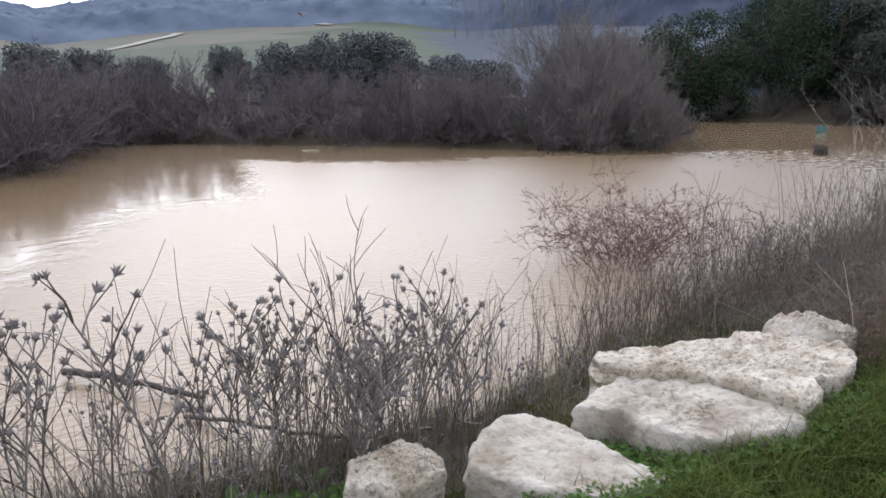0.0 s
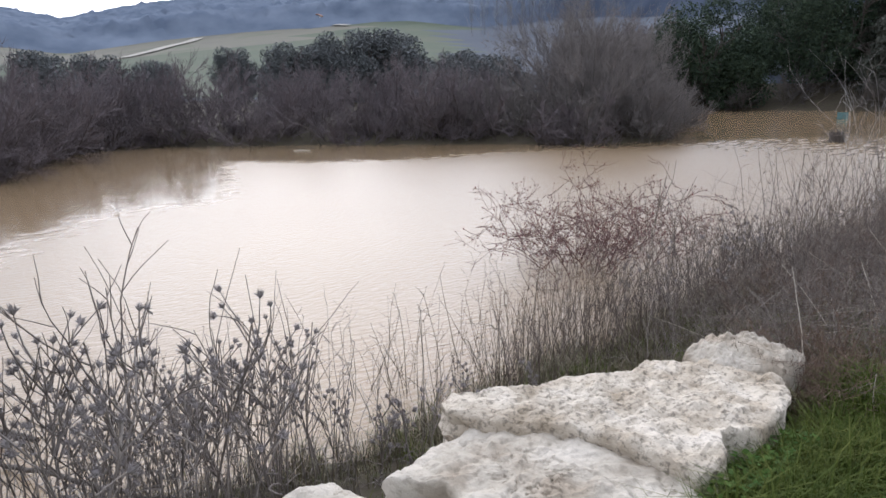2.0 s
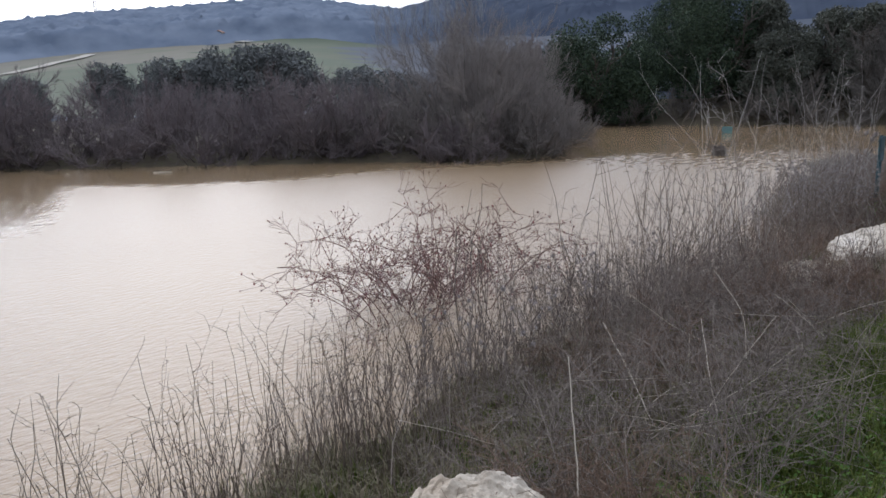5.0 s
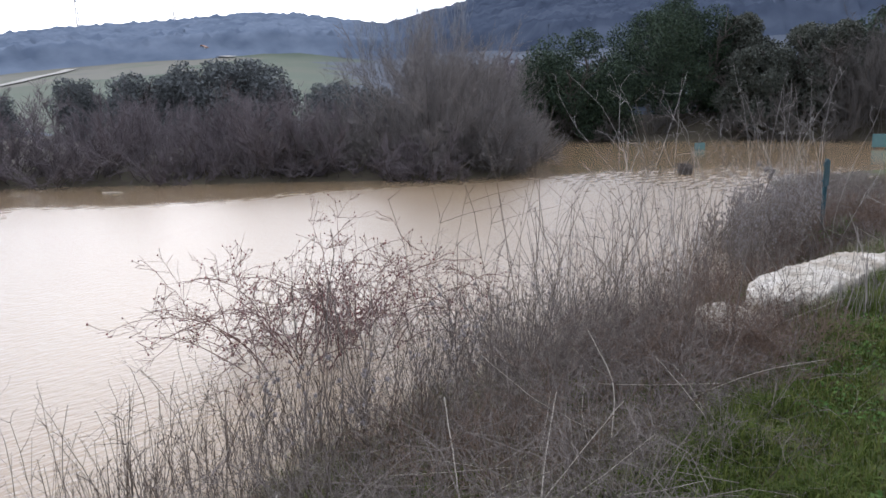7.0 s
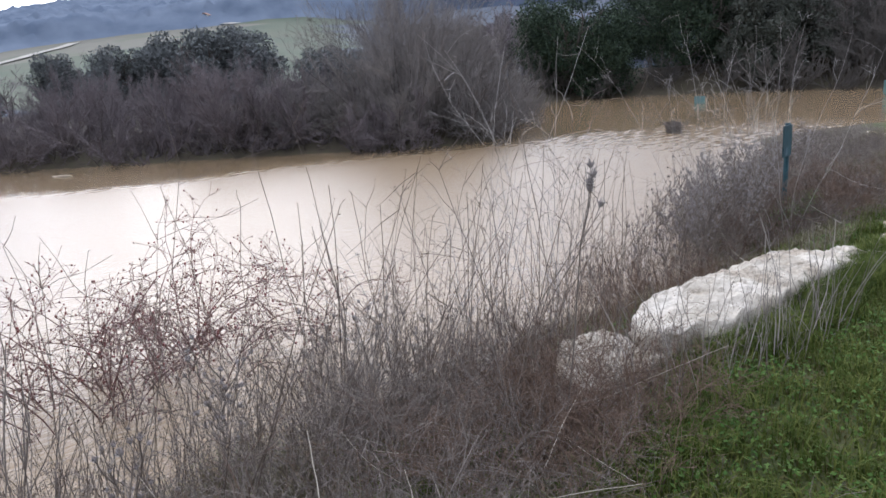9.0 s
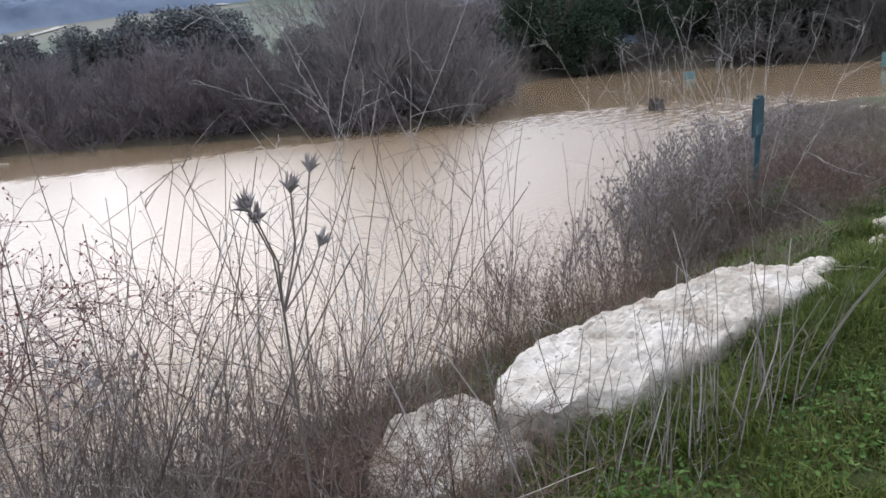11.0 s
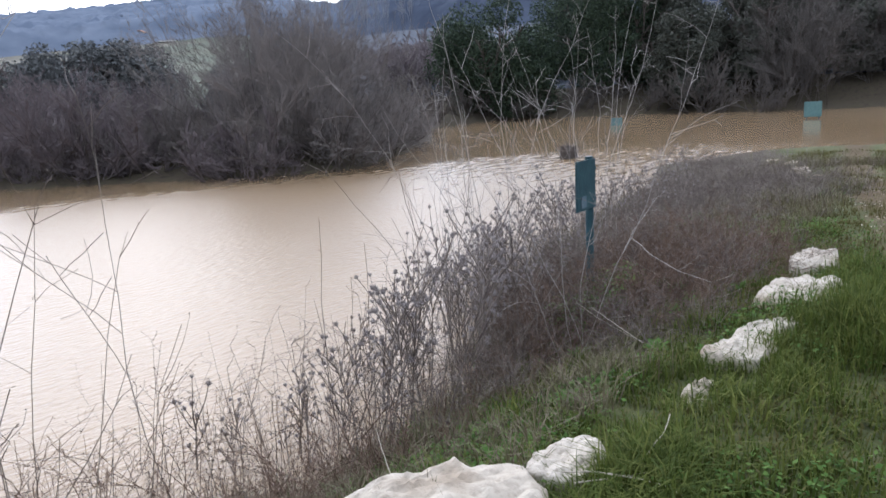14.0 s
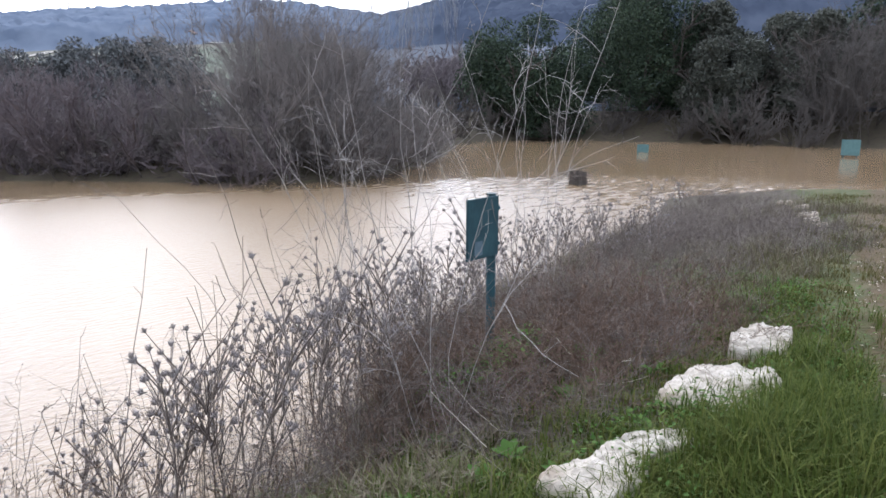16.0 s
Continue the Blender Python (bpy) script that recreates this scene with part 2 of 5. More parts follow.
M_WALLWHITE = material("white_render", ((0.62, 0.60, 0.56), (0.75, 0.73, 0.69)), 2, 0.9)
M_ROOF = material("roof_tile", ((0.28, 0.17, 0.12), (0.36, 0.22, 0.16)), 4, 0.9)
M_TRACK = material("gravel_track", ((0.26, 0.24, 0.20), (0.33, 0.31, 0.27)), 0.5, 0.95)


def bank_material():
    """Soil, turf and trodden dirt of the bank, blended by the ground's own two layers with ragged edges."""
    m = bpy.data.materials.new("bank_ground")
    m.use_nodes = True
    n, l = m.node_tree.nodes, m.node_tree.links
    p = n["Principled BSDF"]
    p.inputs["Roughness"].default_value = 0.95
    p.inputs["Specular IOR Level"].default_value = 0.2
    tc = n.new("ShaderNodeTexCoord")

    def noise_ramp(scale, colours):
        t = n.new("ShaderNodeTexNoise")
        t.inputs["Scale"].default_value, t.inputs["Detail"].default_value, t.inputs["Roughness"].default_value = scale, 8, 0.65
        l.new(tc.outputs["Object"], t.inputs["Vector"])
        r = n.new("ShaderNodeValToRGB")
        r.color_ramp.elements[0].position, r.color_ramp.elements[1].position = 0.3, 0.7
        r.color_ramp.elements[0].color, r.color_ramp.elements[1].color = (*colours[0], 1), (*colours[2], 1)
        r.color_ramp.elements.new(0.5).color = (*colours[1], 1)
        l.new(t.outputs["Fac"], r.inputs["Fac"])
        return r.outputs["Color"]

    edge = n.new("ShaderNodeTexNoise")
    edge.inputs["Scale"].default_value, edge.inputs["Detail"].default_value = 4.5, 7
    l.new(tc.outputs["Object"], edge.inputs["Vector"])
    colour = noise_ramp(5.0, ((0.035, 0.028, 0.021), (0.068, 0.055, 0.038), (0.062, 0.062, 0.030)))
    for layer, other in (("turf", noise_ramp(3.0, ((0.04, 0.046, 0.018), (0.066, 0.074, 0.028), (0.105, 0.096, 0.046)))), ("trod", noise_ramp(6.0, ((0.040, 0.030, 0.016), (0.100, 0.072, 0.040), (0.042, 0.040, 0.014))))):
        at = n.new("ShaderNodeAttribute")
        at.attribute_name = layer
        add = n.new("ShaderNodeMath")
        add.operation = "ADD"
        l.new(at.outputs["Fac"], add.inputs[0])
        l.new(edge.outputs["Fac"], add.inputs[1])
        rg = n.new("ShaderNodeMapRange")
        rg.inputs["From Min"].default_value, rg.inputs["From Max"].default_value = 0.92, 1.12
        l.new(add.outputs["Value"], rg.inputs["Value"])
        mix = n.new("ShaderNodeMix")
        mix.data_type = "RGBA"
        l.new(rg.outputs["Result"], mix.inputs["Factor"])
        l.new(colour, mix.inputs["A"])
        l.new(other, mix.inputs["B"])
        colour = mix.outputs["Result"]
    l.new(colour, p.inputs["Base Color"])
    bt = n.new("ShaderNodeTexNoise")
    bt.inputs["Scale"].default_value, bt.inputs["Detail"].default_value = 30, 8
    l.new(tc.outputs["Object"], bt.inputs["Vector"])
    b = n.new("ShaderNodeBump")
    b.inputs["Strength"].default_value, b.inputs["Distance"].default_value = 0.7, 0.02
    l.new(bt.outputs["Fac"], b.inputs["Height"])
    l.new(b.outputs["Normal"], p.inputs["Normal"])
    return m


M_BANK = bank_material()


# ---- mesh helpers ----
def raw_mesh(name, verts, faces, mats, smooth=False, index=None):
    """A mesh from arrays: verts (n, 3) and faces (m, 3) or (m, 4)."""
    me = bpy.data.meshes.new(name)
    verts, faces = np.asarray(verts, np.float32), np.asarray(faces, np.int32)
    k = faces.shape[1]
    me.vertices.add(len(verts))
    me.vertices.foreach_set("co", verts.ravel())
    me.loops.add(faces.size)
    me.loops.foreach_set("vertex_index", faces.ravel())
    me.polygons.add(len(faces))
    me.polygons.foreach_set("loop_start", np.arange(0, faces.size, k, dtype=np.int32))
    for mt in mats if isinstance(mats, (list, tuple)) else [mats]:
        me.materials.append(mt)
    if index is not None:
        me.polygons.foreach_set("material_index", np.asarray(index, np.int32))
    me.polygons.foreach_set("use_smooth", np.full(len(faces), smooth))
    me.update(calc_edges=True)
    me.validate()
    return me


def tubes(paths, sides=3):
    """Arrays of thin tapered tubes: each path is (points (n, 3), radius at the foot, radius at the tip)."""
    vs, fs, base = [], [], 0
    ang = np.arange(sides) * (2 * np.pi / sides)
    ca, sa = np.cos(ang)[None, :, None], np.sin(ang)[None, :, None]
    for pts, r0, r1 in paths:
        pts = np.asarray(pts, float)
        n = len(pts)
        d = pts[-1] - pts[0]
        d = d / (np.linalg.norm(d) + 1e-9)
        a = np.array((1.0, 0, 0)) if abs(d[0]) < 0.8 else np.array((0, 1.0, 0))
        u = np.cross(d, a)
        u /= np.linalg.norm(u) + 1e-9
        w = np.cross(d, u)
        r = np.linspace(r0, r1, n)[:, None, None]
        vs.append((pts[:, None, :] + r * (ca * u + sa * w)).reshape(-1, 3))
        i = np.arange(n - 1)[:, None] * sides
        j = np.arange(sides)[None, :]
        j2 = (j + 1) % sides
        f = np.stack((i + j, i + j2, i + sides + j2, i + sides + j), -1).reshape(-1, 4) + base
        fs.append(f)
        base += n * sides
    return np.concatenate(vs), np.concatenate(fs)


def cones(paths):
    """Arrays of fine twigs, each one a slender three-sided spike."""
    a = np.array([q[0][0] for q in paths])
    b = np.array([q[0][-1] for q in paths])
    r = np.array([q[1] for q in paths])[:, None]
    d = b - a
    d /= np.linalg.norm(d, axis=1)[:, None]
    u = np.cross(d, np.where(np.abs(d[:, :1]) < 0.8, (1.0, 0, 0), (0, 1.0, 0)))
    u /= np.linalg.norm(u, axis=1)[:, None]
    w = np.cross(d, u)
    v = np.stack((a + u * r, a + (-0.5 * u + 0.866 * w) * r, a + (-0.5 * u - 0.866 * w) * r, b), 1).reshape(-1, 3)
    i = np.arange(len(a))[:, None] * 4
    return v, np.concatenate((i + (0, 1, 3), i + (1, 2, 3), i + (2, 0, 3)))


def empty(name, label, category, group="", kind=""):
    return tagged(new(name), label, category, group, kind)


def child(name, me, parent, label=""):
    ob = new(name, me)
    ob.parent = parent
    return tagged(ob, label)


def bend(rng, start, way, length, steps=4, wander=0.12, droop=0.0):
    """A wandering line from start along way."""
    way = np.asarray(way, float) / np.linalg.norm(way)
    pts, p = [np.asarray(start, float)], np.asarray(start, float)
    for _ in range(steps):
        way = way + rng.normal(0, wander, 3) + (0, 0, -droop)
        way /= np.linalg.norm(way)
        p = p + way * length / steps
        pts.append(p)
    return np.array(pts), way


def branching(rng, start, way, length, r, depth, paths, kids=4, spread=0.7, shrink=0.6, wander=0.12, droop=0.0, steps=4, rmin=0.002, lowest=0.25):
    pts, end = bend(rng, start, way, length, steps, wander, droop)
    paths.append((pts, r, max(r * 0.45, rmin)))
    if depth:
        for _ in range(kids):
            f = rng.uniform(lowest, 1.0) * (len(pts) - 1)
            i = min(int(f), len(pts) - 2)
            p = pts[i] + (pts[i + 1] - pts[i]) * (f - i)
            d = pts[i + 1] - pts[i]
            d = d / np.linalg.norm(d) + rng.normal(0, spread, 3) * (1, 1, 0.7) + (0, 0, 0.15)
            branching(rng, p, d, length * shrink * rng.uniform(0.6, 1.15), max(r * 0.6, rmin), depth - 1, paths, kids, spread, shrink, wander, droop, max(1 if depth <= 2 and rmin > 0.007 else 2, steps - 1), rmin, lowest)


# ---- ground ----
LAKE = np.array(((-40, 6.0), (-6, 5.4), (-0.5, 4.85), (0.7, 4.3), (1.4, 3.95), (3, 3.8), (5, 3.88), (7, 3.9), (8.3, 3.62), (10, 3.5), (11, 3.1), (12.2, 3.0), (13.2, 3.55), (14.2, 4.2), (18, 4.9), (22, 5.6), (25, 6.6), (27.6, 5.2),
                 (28.6, 2.5), (29.5, -3), (31, -14), (36, -30), (60, -34), (56, -12), (51, 2), (49.5, 8), (50.5, 14), (48.5, 19), (47, 25),
                 (40, 25), (33, 19.5), (28, 16.4), (23.2, 14.2), (21.4, 15.2), (18, 19.8), (13.8, 25), (9.2, 29.6), (6.2, 26.5), (3.2, 20.4),
                 (-2, 17), (-40, 15)))
RIDGE_AZ = (-180, -40, -15, 5, 20, 30, 34.8, 39, 44.2, 50.4, 53.9, 59.9, 66.5, 69.7, 73.8, 75.2, 78.8, 90, 180)
RIDGE_EL = (2.0, 6.0, 11.0, 13.0, 12.2, 10.9, 9.3, 8.0, 6.5, 7.0, 7.1, 6.5, 5.85, 5.4, 4.6, 4.3, 5.0, 5.5, 2.0)


def lake_distance(x, y):
    """Distance to the shore line: positive on land, negative on the water."""
    px, py = np.asarray(x, float).ravel(), np.asarray(y, float).ravel()
    best, inside = np.full(px.shape, 1e9), np.zeros(px.shape, bool)
    for (ax, ay), (bx, by) in zip(LAKE, np.roll(LAKE, -1, 0)):
        ex, ey = bx - ax, by - ay
        t = np.clip(((px - ax) * ex + (py - ay) * ey) / (ex * ex + ey * ey), 0, 1)
        best = np.minimum(best, np.hypot(px - ax - t * ex, py - ay - t * ey))
        cross = (ay > py) != (by > py)
        with np.errstate(divide="ignore", invalid="ignore"):
            inside ^= cross & (px < (bx - ax) * (py - ay) / (by - ay + 1e-12) + ax)
    return np.where(inside, -best, best).reshape(np.shape(x))


def wobble(x, y, s):
    return np.sin(x * 1.7 * s + 0.6) * np.cos(y * 1.3 * s + 1.1) + 0.5 * np.sin(x * 3.1 * s - y * 2.3 * s) + 0.3 * np.cos(x * 5.3 * s + y * 4.7 * s)


def height(x, y):
    """The ground's height."""
    x, y = np.asarray(x, float), np.asarray(y, float)
    d = lake_distance(x, y)
    d_ = np.where((d > 0) & (y < 9), d * np.interp(x, (7, 9, 11, 12.6, 14.5), (1, 1.2, 1.75, 1.75, 1)), d)
    near = np.interp(d_, (-6, -1.2, 0, 0.8, 1.6, 2.4, 3.4, 8, 40), (-1.2, -0.45, 0, 0.22, 0.48, 0.66, 0.74, 0.78, 1.4))
    near = near * np.where(d > 0, np.interp(x, (13, 20, 28.5), (1.0, 0.72, 0.5)), 1.0) + 0.018 * wobble(x, y, 1.6) + 0.012 * wobble(y, x, 4.1)
    r, az = np.hypot(x, y), np.degrees(np.arctan2(y, x))
    top = r * 0 + 330 * np.tan(np.radians(np.interp(az, RIDGE_AZ, RIDGE_EL))) - 1.5
    shape = np.interp(r, (38, 60, 100, 170, 240, 330, 420, 700, 3000), (0.0, 0.02, 0.11, 0.29, 0.53, 1.0, 1.05, 0.8, 0.3))
    hill = top * shape * np.interp(az, (20, 50), (0.9, 1.0)) + 0.6
    far = (y > 10) & (d > 0) | (r > 55)
    k = np.clip((r - 26) / 25, 0, 1)
    banked = np.minimum(hill, 0.05 + 0.22 * d)
    return np.where(far & (d > 0), near * (1 - k) + k * np.where(r > 55, np.minimum(hill, 0.1 + 0.35 * d), banked), near)


def axis(lo, hi, fine, edges):
    mid = np.arange(lo, hi + 1e-6, fine)
    out = []
    step, p = fine, lo
    while p > -edges:
        step *= 1.12
        p -= step
        out.append(p)
    pre = out[::-1]
    out, step, p = [], fine, hi
    while p < edges:
        step *= 1.12
        p += step
        out.append(p)
    return np.concatenate((pre, mid, out))


gx, gy = axis(-3, 26, 0.14, 2600), axis(-2.5, 6.2, 0.14, 2600)
GX, GY = np.meshgrid(gx, gy, indexing="ij")
GZ = height(GX, GY)
nx, ny = len(gx), len(gy)
ii = (np.arange(nx - 1)[:, None] * ny + np.arange(ny - 1)[None, :]).ravel()
gfaces = np.stack((ii, ii + ny, ii + ny + 1, ii + 1), -1)
cx = (GX[:-1, :-1] + GX[1:, 1:]).ravel() / 2
cy = (GY[:-1, :-1] + GY[1:, 1:]).ravel() / 2
cd, cr, caz = lake_distance(cx, cy), np.hypot(cx, cy), np.degrees(np.arctan2(cy, cx))
grng = np.random.default_rng(3)
jit = grng.normal(0, 0.18, len(cx))
gmat = np.zeros(len(cx), int)
GRASS_FROM = ((-3, 3.2, 4.2, 7.4, 8.6, 10.4, 11.4, 12.2, 13, 14, 20, 26), (1.4, 1.4, 2.35, 2.3, 1.5, 1.1, 0.9, 1.15, 1.75, 2.3, 2.6, 2.2))
PATH_LINE = ((-60, -5, 6, 9, 10.5, 12, 13.4, 15, 18, 21, 27), (-4.0, -0.85, -0.15, 0.0, 0.06, 0.18, 0.45, 0.82, 1.5, 2.1, 2.9))
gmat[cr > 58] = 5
gmat[(cr > 62) & (cr < np.interp(caz, (44, 56, 70, 80), (250, 246, 224, 220))) & (caz > 47)] = 3
gmat[(cr > np.interp(caz, (50, 56, 62, 72, 80), (400, 205, 180, 160, 150))) & (gmat == 3)] = 4
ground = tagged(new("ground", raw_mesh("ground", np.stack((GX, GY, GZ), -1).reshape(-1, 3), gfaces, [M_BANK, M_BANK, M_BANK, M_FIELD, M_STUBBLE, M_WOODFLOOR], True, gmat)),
                "grassy earth bank and valley with green fields", "ground", kind="structure")

GD = lake_distance(GX, GY)
for layer, value in (("turf", np.clip((GD - np.interp(GX, *GRASS_FROM)) / 0.8 + 0.5, 0, 1) * (GY < 9) * (GX < 29)),
                     ("trod", np.clip(1.0 - np.abs(GY - np.interp(GX, *PATH_LINE)) / 0.6, 0, 1) * 0.86 * (GX < 27))):
    ground.data.attributes.new(layer, "FLOAT", "POINT").data.foreach_set("value", value.astype(np.float32).ravel())

# the lake's surface
WIND_LINE = ((-60, -2, 0.5, 2.2, 4.3, 6.3, 8.0, 9.8, 11.2, 13.5, 17, 20, 22.6, 26, 28.5, 30.5, 32, 34, 75), (7.0, 8.4, 9.6, 12.0, 14.4, 14.0, 17.0, 21.2, 19.0, 17.2, 16.6, 14.6, 13.4, 12.1, 10.0, 7.5, 4.8, 0.5, -40))
wx_, wy_ = axis(-8, 40, 0.5, 75), axis(-4, 30, 0.5, 60)
WX, WY = np.meshgrid(wx_, wy_, indexing="ij")
wn_ = len(wy_)
wi = (np.arange(len(wx_) - 1)[:, None] * wn_ + np.arange(wn_ - 1)[None, :]).ravel()
water = tagged(new("water", raw_mesh("water", np.stack((WX, WY, 0 * WX), -1).reshape(-1, 3), np.stack((wi, wi + wn_, wi + wn_ + 1, wi + 1), -1), M_WATER, True)), "muddy brown flooded lake with light ripples reflecting a white sky", "water", kind="structure")
water.data.attributes.new("wind", "FLOAT", "POINT").data.foreach_set("value", np.clip(0.5 + (np.interp(WX, *WIND_LINE) - WY) / 3.6, 0, np.interp(WX, (17, 23, 30, 36), (1.0, 0.62, 0.42, 0.05))).astype(np.float32).ravel())


# ---- stones ----
def stone(name, outline, top, base, seed, mat, dome=0.04, rough=0.03, label="", tilt=(0, 0), chip=0.028):
    """A quarried block from its plan: split top with shallow ledges, chipped rim, broken upright sides, set into the ground."""
    rng = np.random.default_rng(seed)
    o = np.array(outline, float)
    c = o.mean(0)
    big_ = np.ptp(o[:, 0]) > 0.45
    n = 240 if big_ else 90
    seg = np.linalg.norm(np.roll(o, -1, 0) - o, axis=1)
    s = np.concatenate(([0], np.cumsum(seg)))
    t = np.linspace(0, s[-1], n, endpoint=False)
    oc = np.vstack((o, o[:1]))
    ring = np.stack((np.interp(t, s, oc[:, 0]), np.interp(t, s, oc[:, 1])), -1)
    ring = 0.25 * np.roll(ring, 1, 0) + 0.5 * ring + 0.25 * np.roll(ring, -1, 0)
    rings = [(f, 0.0) for f in np.linspace(0.02, 0.9, 44 if big_ else 16)] + [(0.94, 0.0), (0.97, 0.0), (0.99, -0.01), (1.0, -0.04), (1.0, -0.12), (0.995, -0.22), (0.985, -0.36), (0.975, -0.52), (0.955, -0.76), (0.93, -1.0)]
    verts = []
    hgt = top - base
    off = Vector((seed * 3.1, seed * 1.7, 0))
    planes = [(math.cos(a), math.sin(a), rng.uniform(0.02, 0.07), rng.uniform(0.25, 0.6)) for a in rng.uniform(0, 2 * np.pi, 5)]
    half = np.ptp(o, axis=0).max() / 2
    for f, dz in rings:
        for q in ring:
            p = c + (q - c) * f
            v = Vector((p[0], p[1], 0)) + off
            n1 = noise.fractal(v * 1.9, 0.9, 2.1, 4)
            n2 = noise.fractal(v * 9.0, 0.6, 2.1, 4)
            cell = noise.voronoi(v * 3.1 + Vector((0.5 * n1, 0.4 * n2, 0)))[0]
            crack = max(0.0, 1 - (cell[1] - cell[0]) / 0.045) * (noise.noise(v * 1.3) > 0.05)
            ledge = (math.floor(n1 * 3.0 + 0.35 * n2) * 0.33)
            z = top + dome * (1 - f * f) + tilt[0] * (p[0] - c[0]) + tilt[1] * (p[1] - c[1])
            z += rough * (0.25 * n1 + 0.6 * ledge + 0.95 * n2) - 0.7 * rough * crack
            for ca, sa, drop, start in planes:
                z -= drop * max(0.0, ca * (p[0] - c[0]) + sa * (p[1] - c[1]) - start * half - 0.05 * n2)
            rim = max(0.0, (f - 0.86) / 0.14)
            bite = noise.voronoi(Vector((q[0] * 4.2, q[1] * 4.2, seed)))[0]
            z -= chip * rim ** 4 * (0.1 + 1.6 * max(0.0, bite[0] - 0.22))
            z += dz * hgt
            side = Vector((p[0] * 3.0, p[1] * 3.0, dz * hgt * 6 + seed))
            facet = noise.voronoi(side)[0][0]
            band = 0.02 * math.sin(dz * 21 + 3 * n1) * (dz < -0.1)
            out = 1 + (0.07 * (facet - 0.45) + 0.04 * noise.noise(side * 3.5) + band) * min(1.0, max(0.0, (f - 0.7) * 4))
            verts.append((c[0] + (p[0] - c[0]) * out, c[1] + (p[1] - c[1]) * out, z))
    faces = []
    for k in range(len(rings) - 1):
        for j in range(n):
            a, b = k * n + j, k * n + (j + 1) % n
            faces.append((a, b, b + n, a + n))
    verts = np.array(verts)
    org = np.array((c[0], c[1], base))
    me = raw_mesh(name, verts - org, faces, mat, False)
    bm = bmesh.new()
    bm.from_mesh(me)
    bm.verts.ensure_lookup_table()
    bm.faces.new([bm.verts[j] for j in range(n)])
    bmesh.ops.recalc_face_normals(bm, faces=bm.faces)
    bm.to_mesh(me)
    bm.free()
    me.polygons.foreach_set("use_smooth", np.full(len(me.polygons), True))
    me.set_sharp_from_angle(angle=radians(38))
    ob = new(name, me)
    ob.location = org
    return tagged(ob, label, "boulder", "limestone blocks along the bank")


stone("boulder", ((0.60, 2.80), (0.74, 2.97), (1.02, 2.94), (1.13, 2.76), (1.0, 2.58), (0.74, 2.60)), 0.66, 0.30, 13, M_ROCK2, 0.02, 0.03, "low pale limestone block sunk in dry weeds")
stone("boulder", ((1.08, 2.52), (1.25, 2.68), (1.50, 2.73), (1.64, 2.65), (1.66, 2.5), (1.67, 2.33), (1.62, 2.05), (1.62, 1.78), (1.46, 1.84), (1.30, 1.90), (1.12, 2.20)), 0.71, 0.35, 1, M_ROCK, 0.0, 0.014, "pale limestone block sunk in grass and dry weeds", tilt=(0.03, 0))
stone("boulder", ((1.69, 2.40), (1.90, 2.45), (2.18, 2.48), (2.38, 2.38), (2.44, 2.10), (2.50, 1.76), (2.47, 1.54), (2.26, 1.56), (2.03, 1.70), (1.86, 1.77), (1.79, 1.90), (1.78, 2.05), (1.83, 2.20)), 0.82, 0.40, 2, M_ROCK, 0.01, 0.016, "white limestone slab with worn rounded top")
stone("boulder", ((2.13, 2.55), (2.24, 2.67), (2.60, 2.48), (3.07, 2.25), (3.24, 2.30), (3.42, 2.08), (3.47, 1.73), (3.30, 1.64), (3.13, 1.58), (2.90, 1.58), (2.77, 1.66), (2.64, 1.55), (2.47, 1.58), (2.45, 1.74), (2.44, 1.95), (2.37, 2.16), (2.23, 2.34)), 0.875, 0.38, 3, M_ROCK2, 0.0, 0.022, "large flat pitted limestone slab in the bank", chip=0.012)
stone("boulder", ((3.36, 2.06), (3.46, 2.22), (3.76, 2.26), (3.95, 2.08), (3.88, 1.78), (3.57, 1.74)), 0.84, 0.40, 4, M_ROCK, 0.09, 0.03, "rounded white limestone block behind the flat slab", chip=0.10)
stone("boulder", ((8.06, 2.10), (8.20, 2.38), (8.50, 2.52), (8.82, 2.42), (8.78, 2.24), (8.60, 2.08), (8.66, 1.92), (8.34, 1.93)), 0.645, 0.26, 5, M_ROCK, 0.0, 0.022, "low pale limestone block half hidden by dry stems", chip=0.05)
stone("boulder", ((8.62, 2.06), (8.80, 2.22), (9.02, 2.26), (9.30, 2.20), (9.62, 2.08), (10.02, 2.0), (10.40, 1.92), (10.60, 1.80), (10.68, 1.62), (10.48, 1.40), (10.28, 1.45), (9.75, 1.54), (9.3, 1.59), (8.98, 1.68), (8.72, 1.90)), 0.83, 0.35, 6, M_ROCK, 0.03, 0.022, "long white limestone slab lying on the grass edge")
stone("boulder", ((10.68, 1.64), (10.84, 1.68), (11.02, 1.57), (10.96, 1.46), (10.74, 1.46)), 0.765, 0.50, 7, M_ROCK, 0.0, 0.02, "small white limestone block at the end of the long slab")
stone("boulder", ((11.97, 1.50), (12.12, 1.54), (12.24, 1.44), (12.40, 1.46), (12.55, 1.42), (12.72, 1.24), (12.60, 1.17), (12.40, 1.28), (12.24, 1.22), (12.03, 1.26)), 0.75, 0.42, 8, M_ROCK, 0.01, 0.020, "broken pale limestone block sunk in the grass", tilt=(0.06, 0), chip=0.06)
stone("boulder", ((11.58, 1.42), (11.70, 1.50), (11.84, 1.40), (11.80, 1.28), (11.66, 1.27)), 0.69, 0.45, 12, M_ROCK2, 0.01, 0.04, "low broken limestone lump hidden in grass")
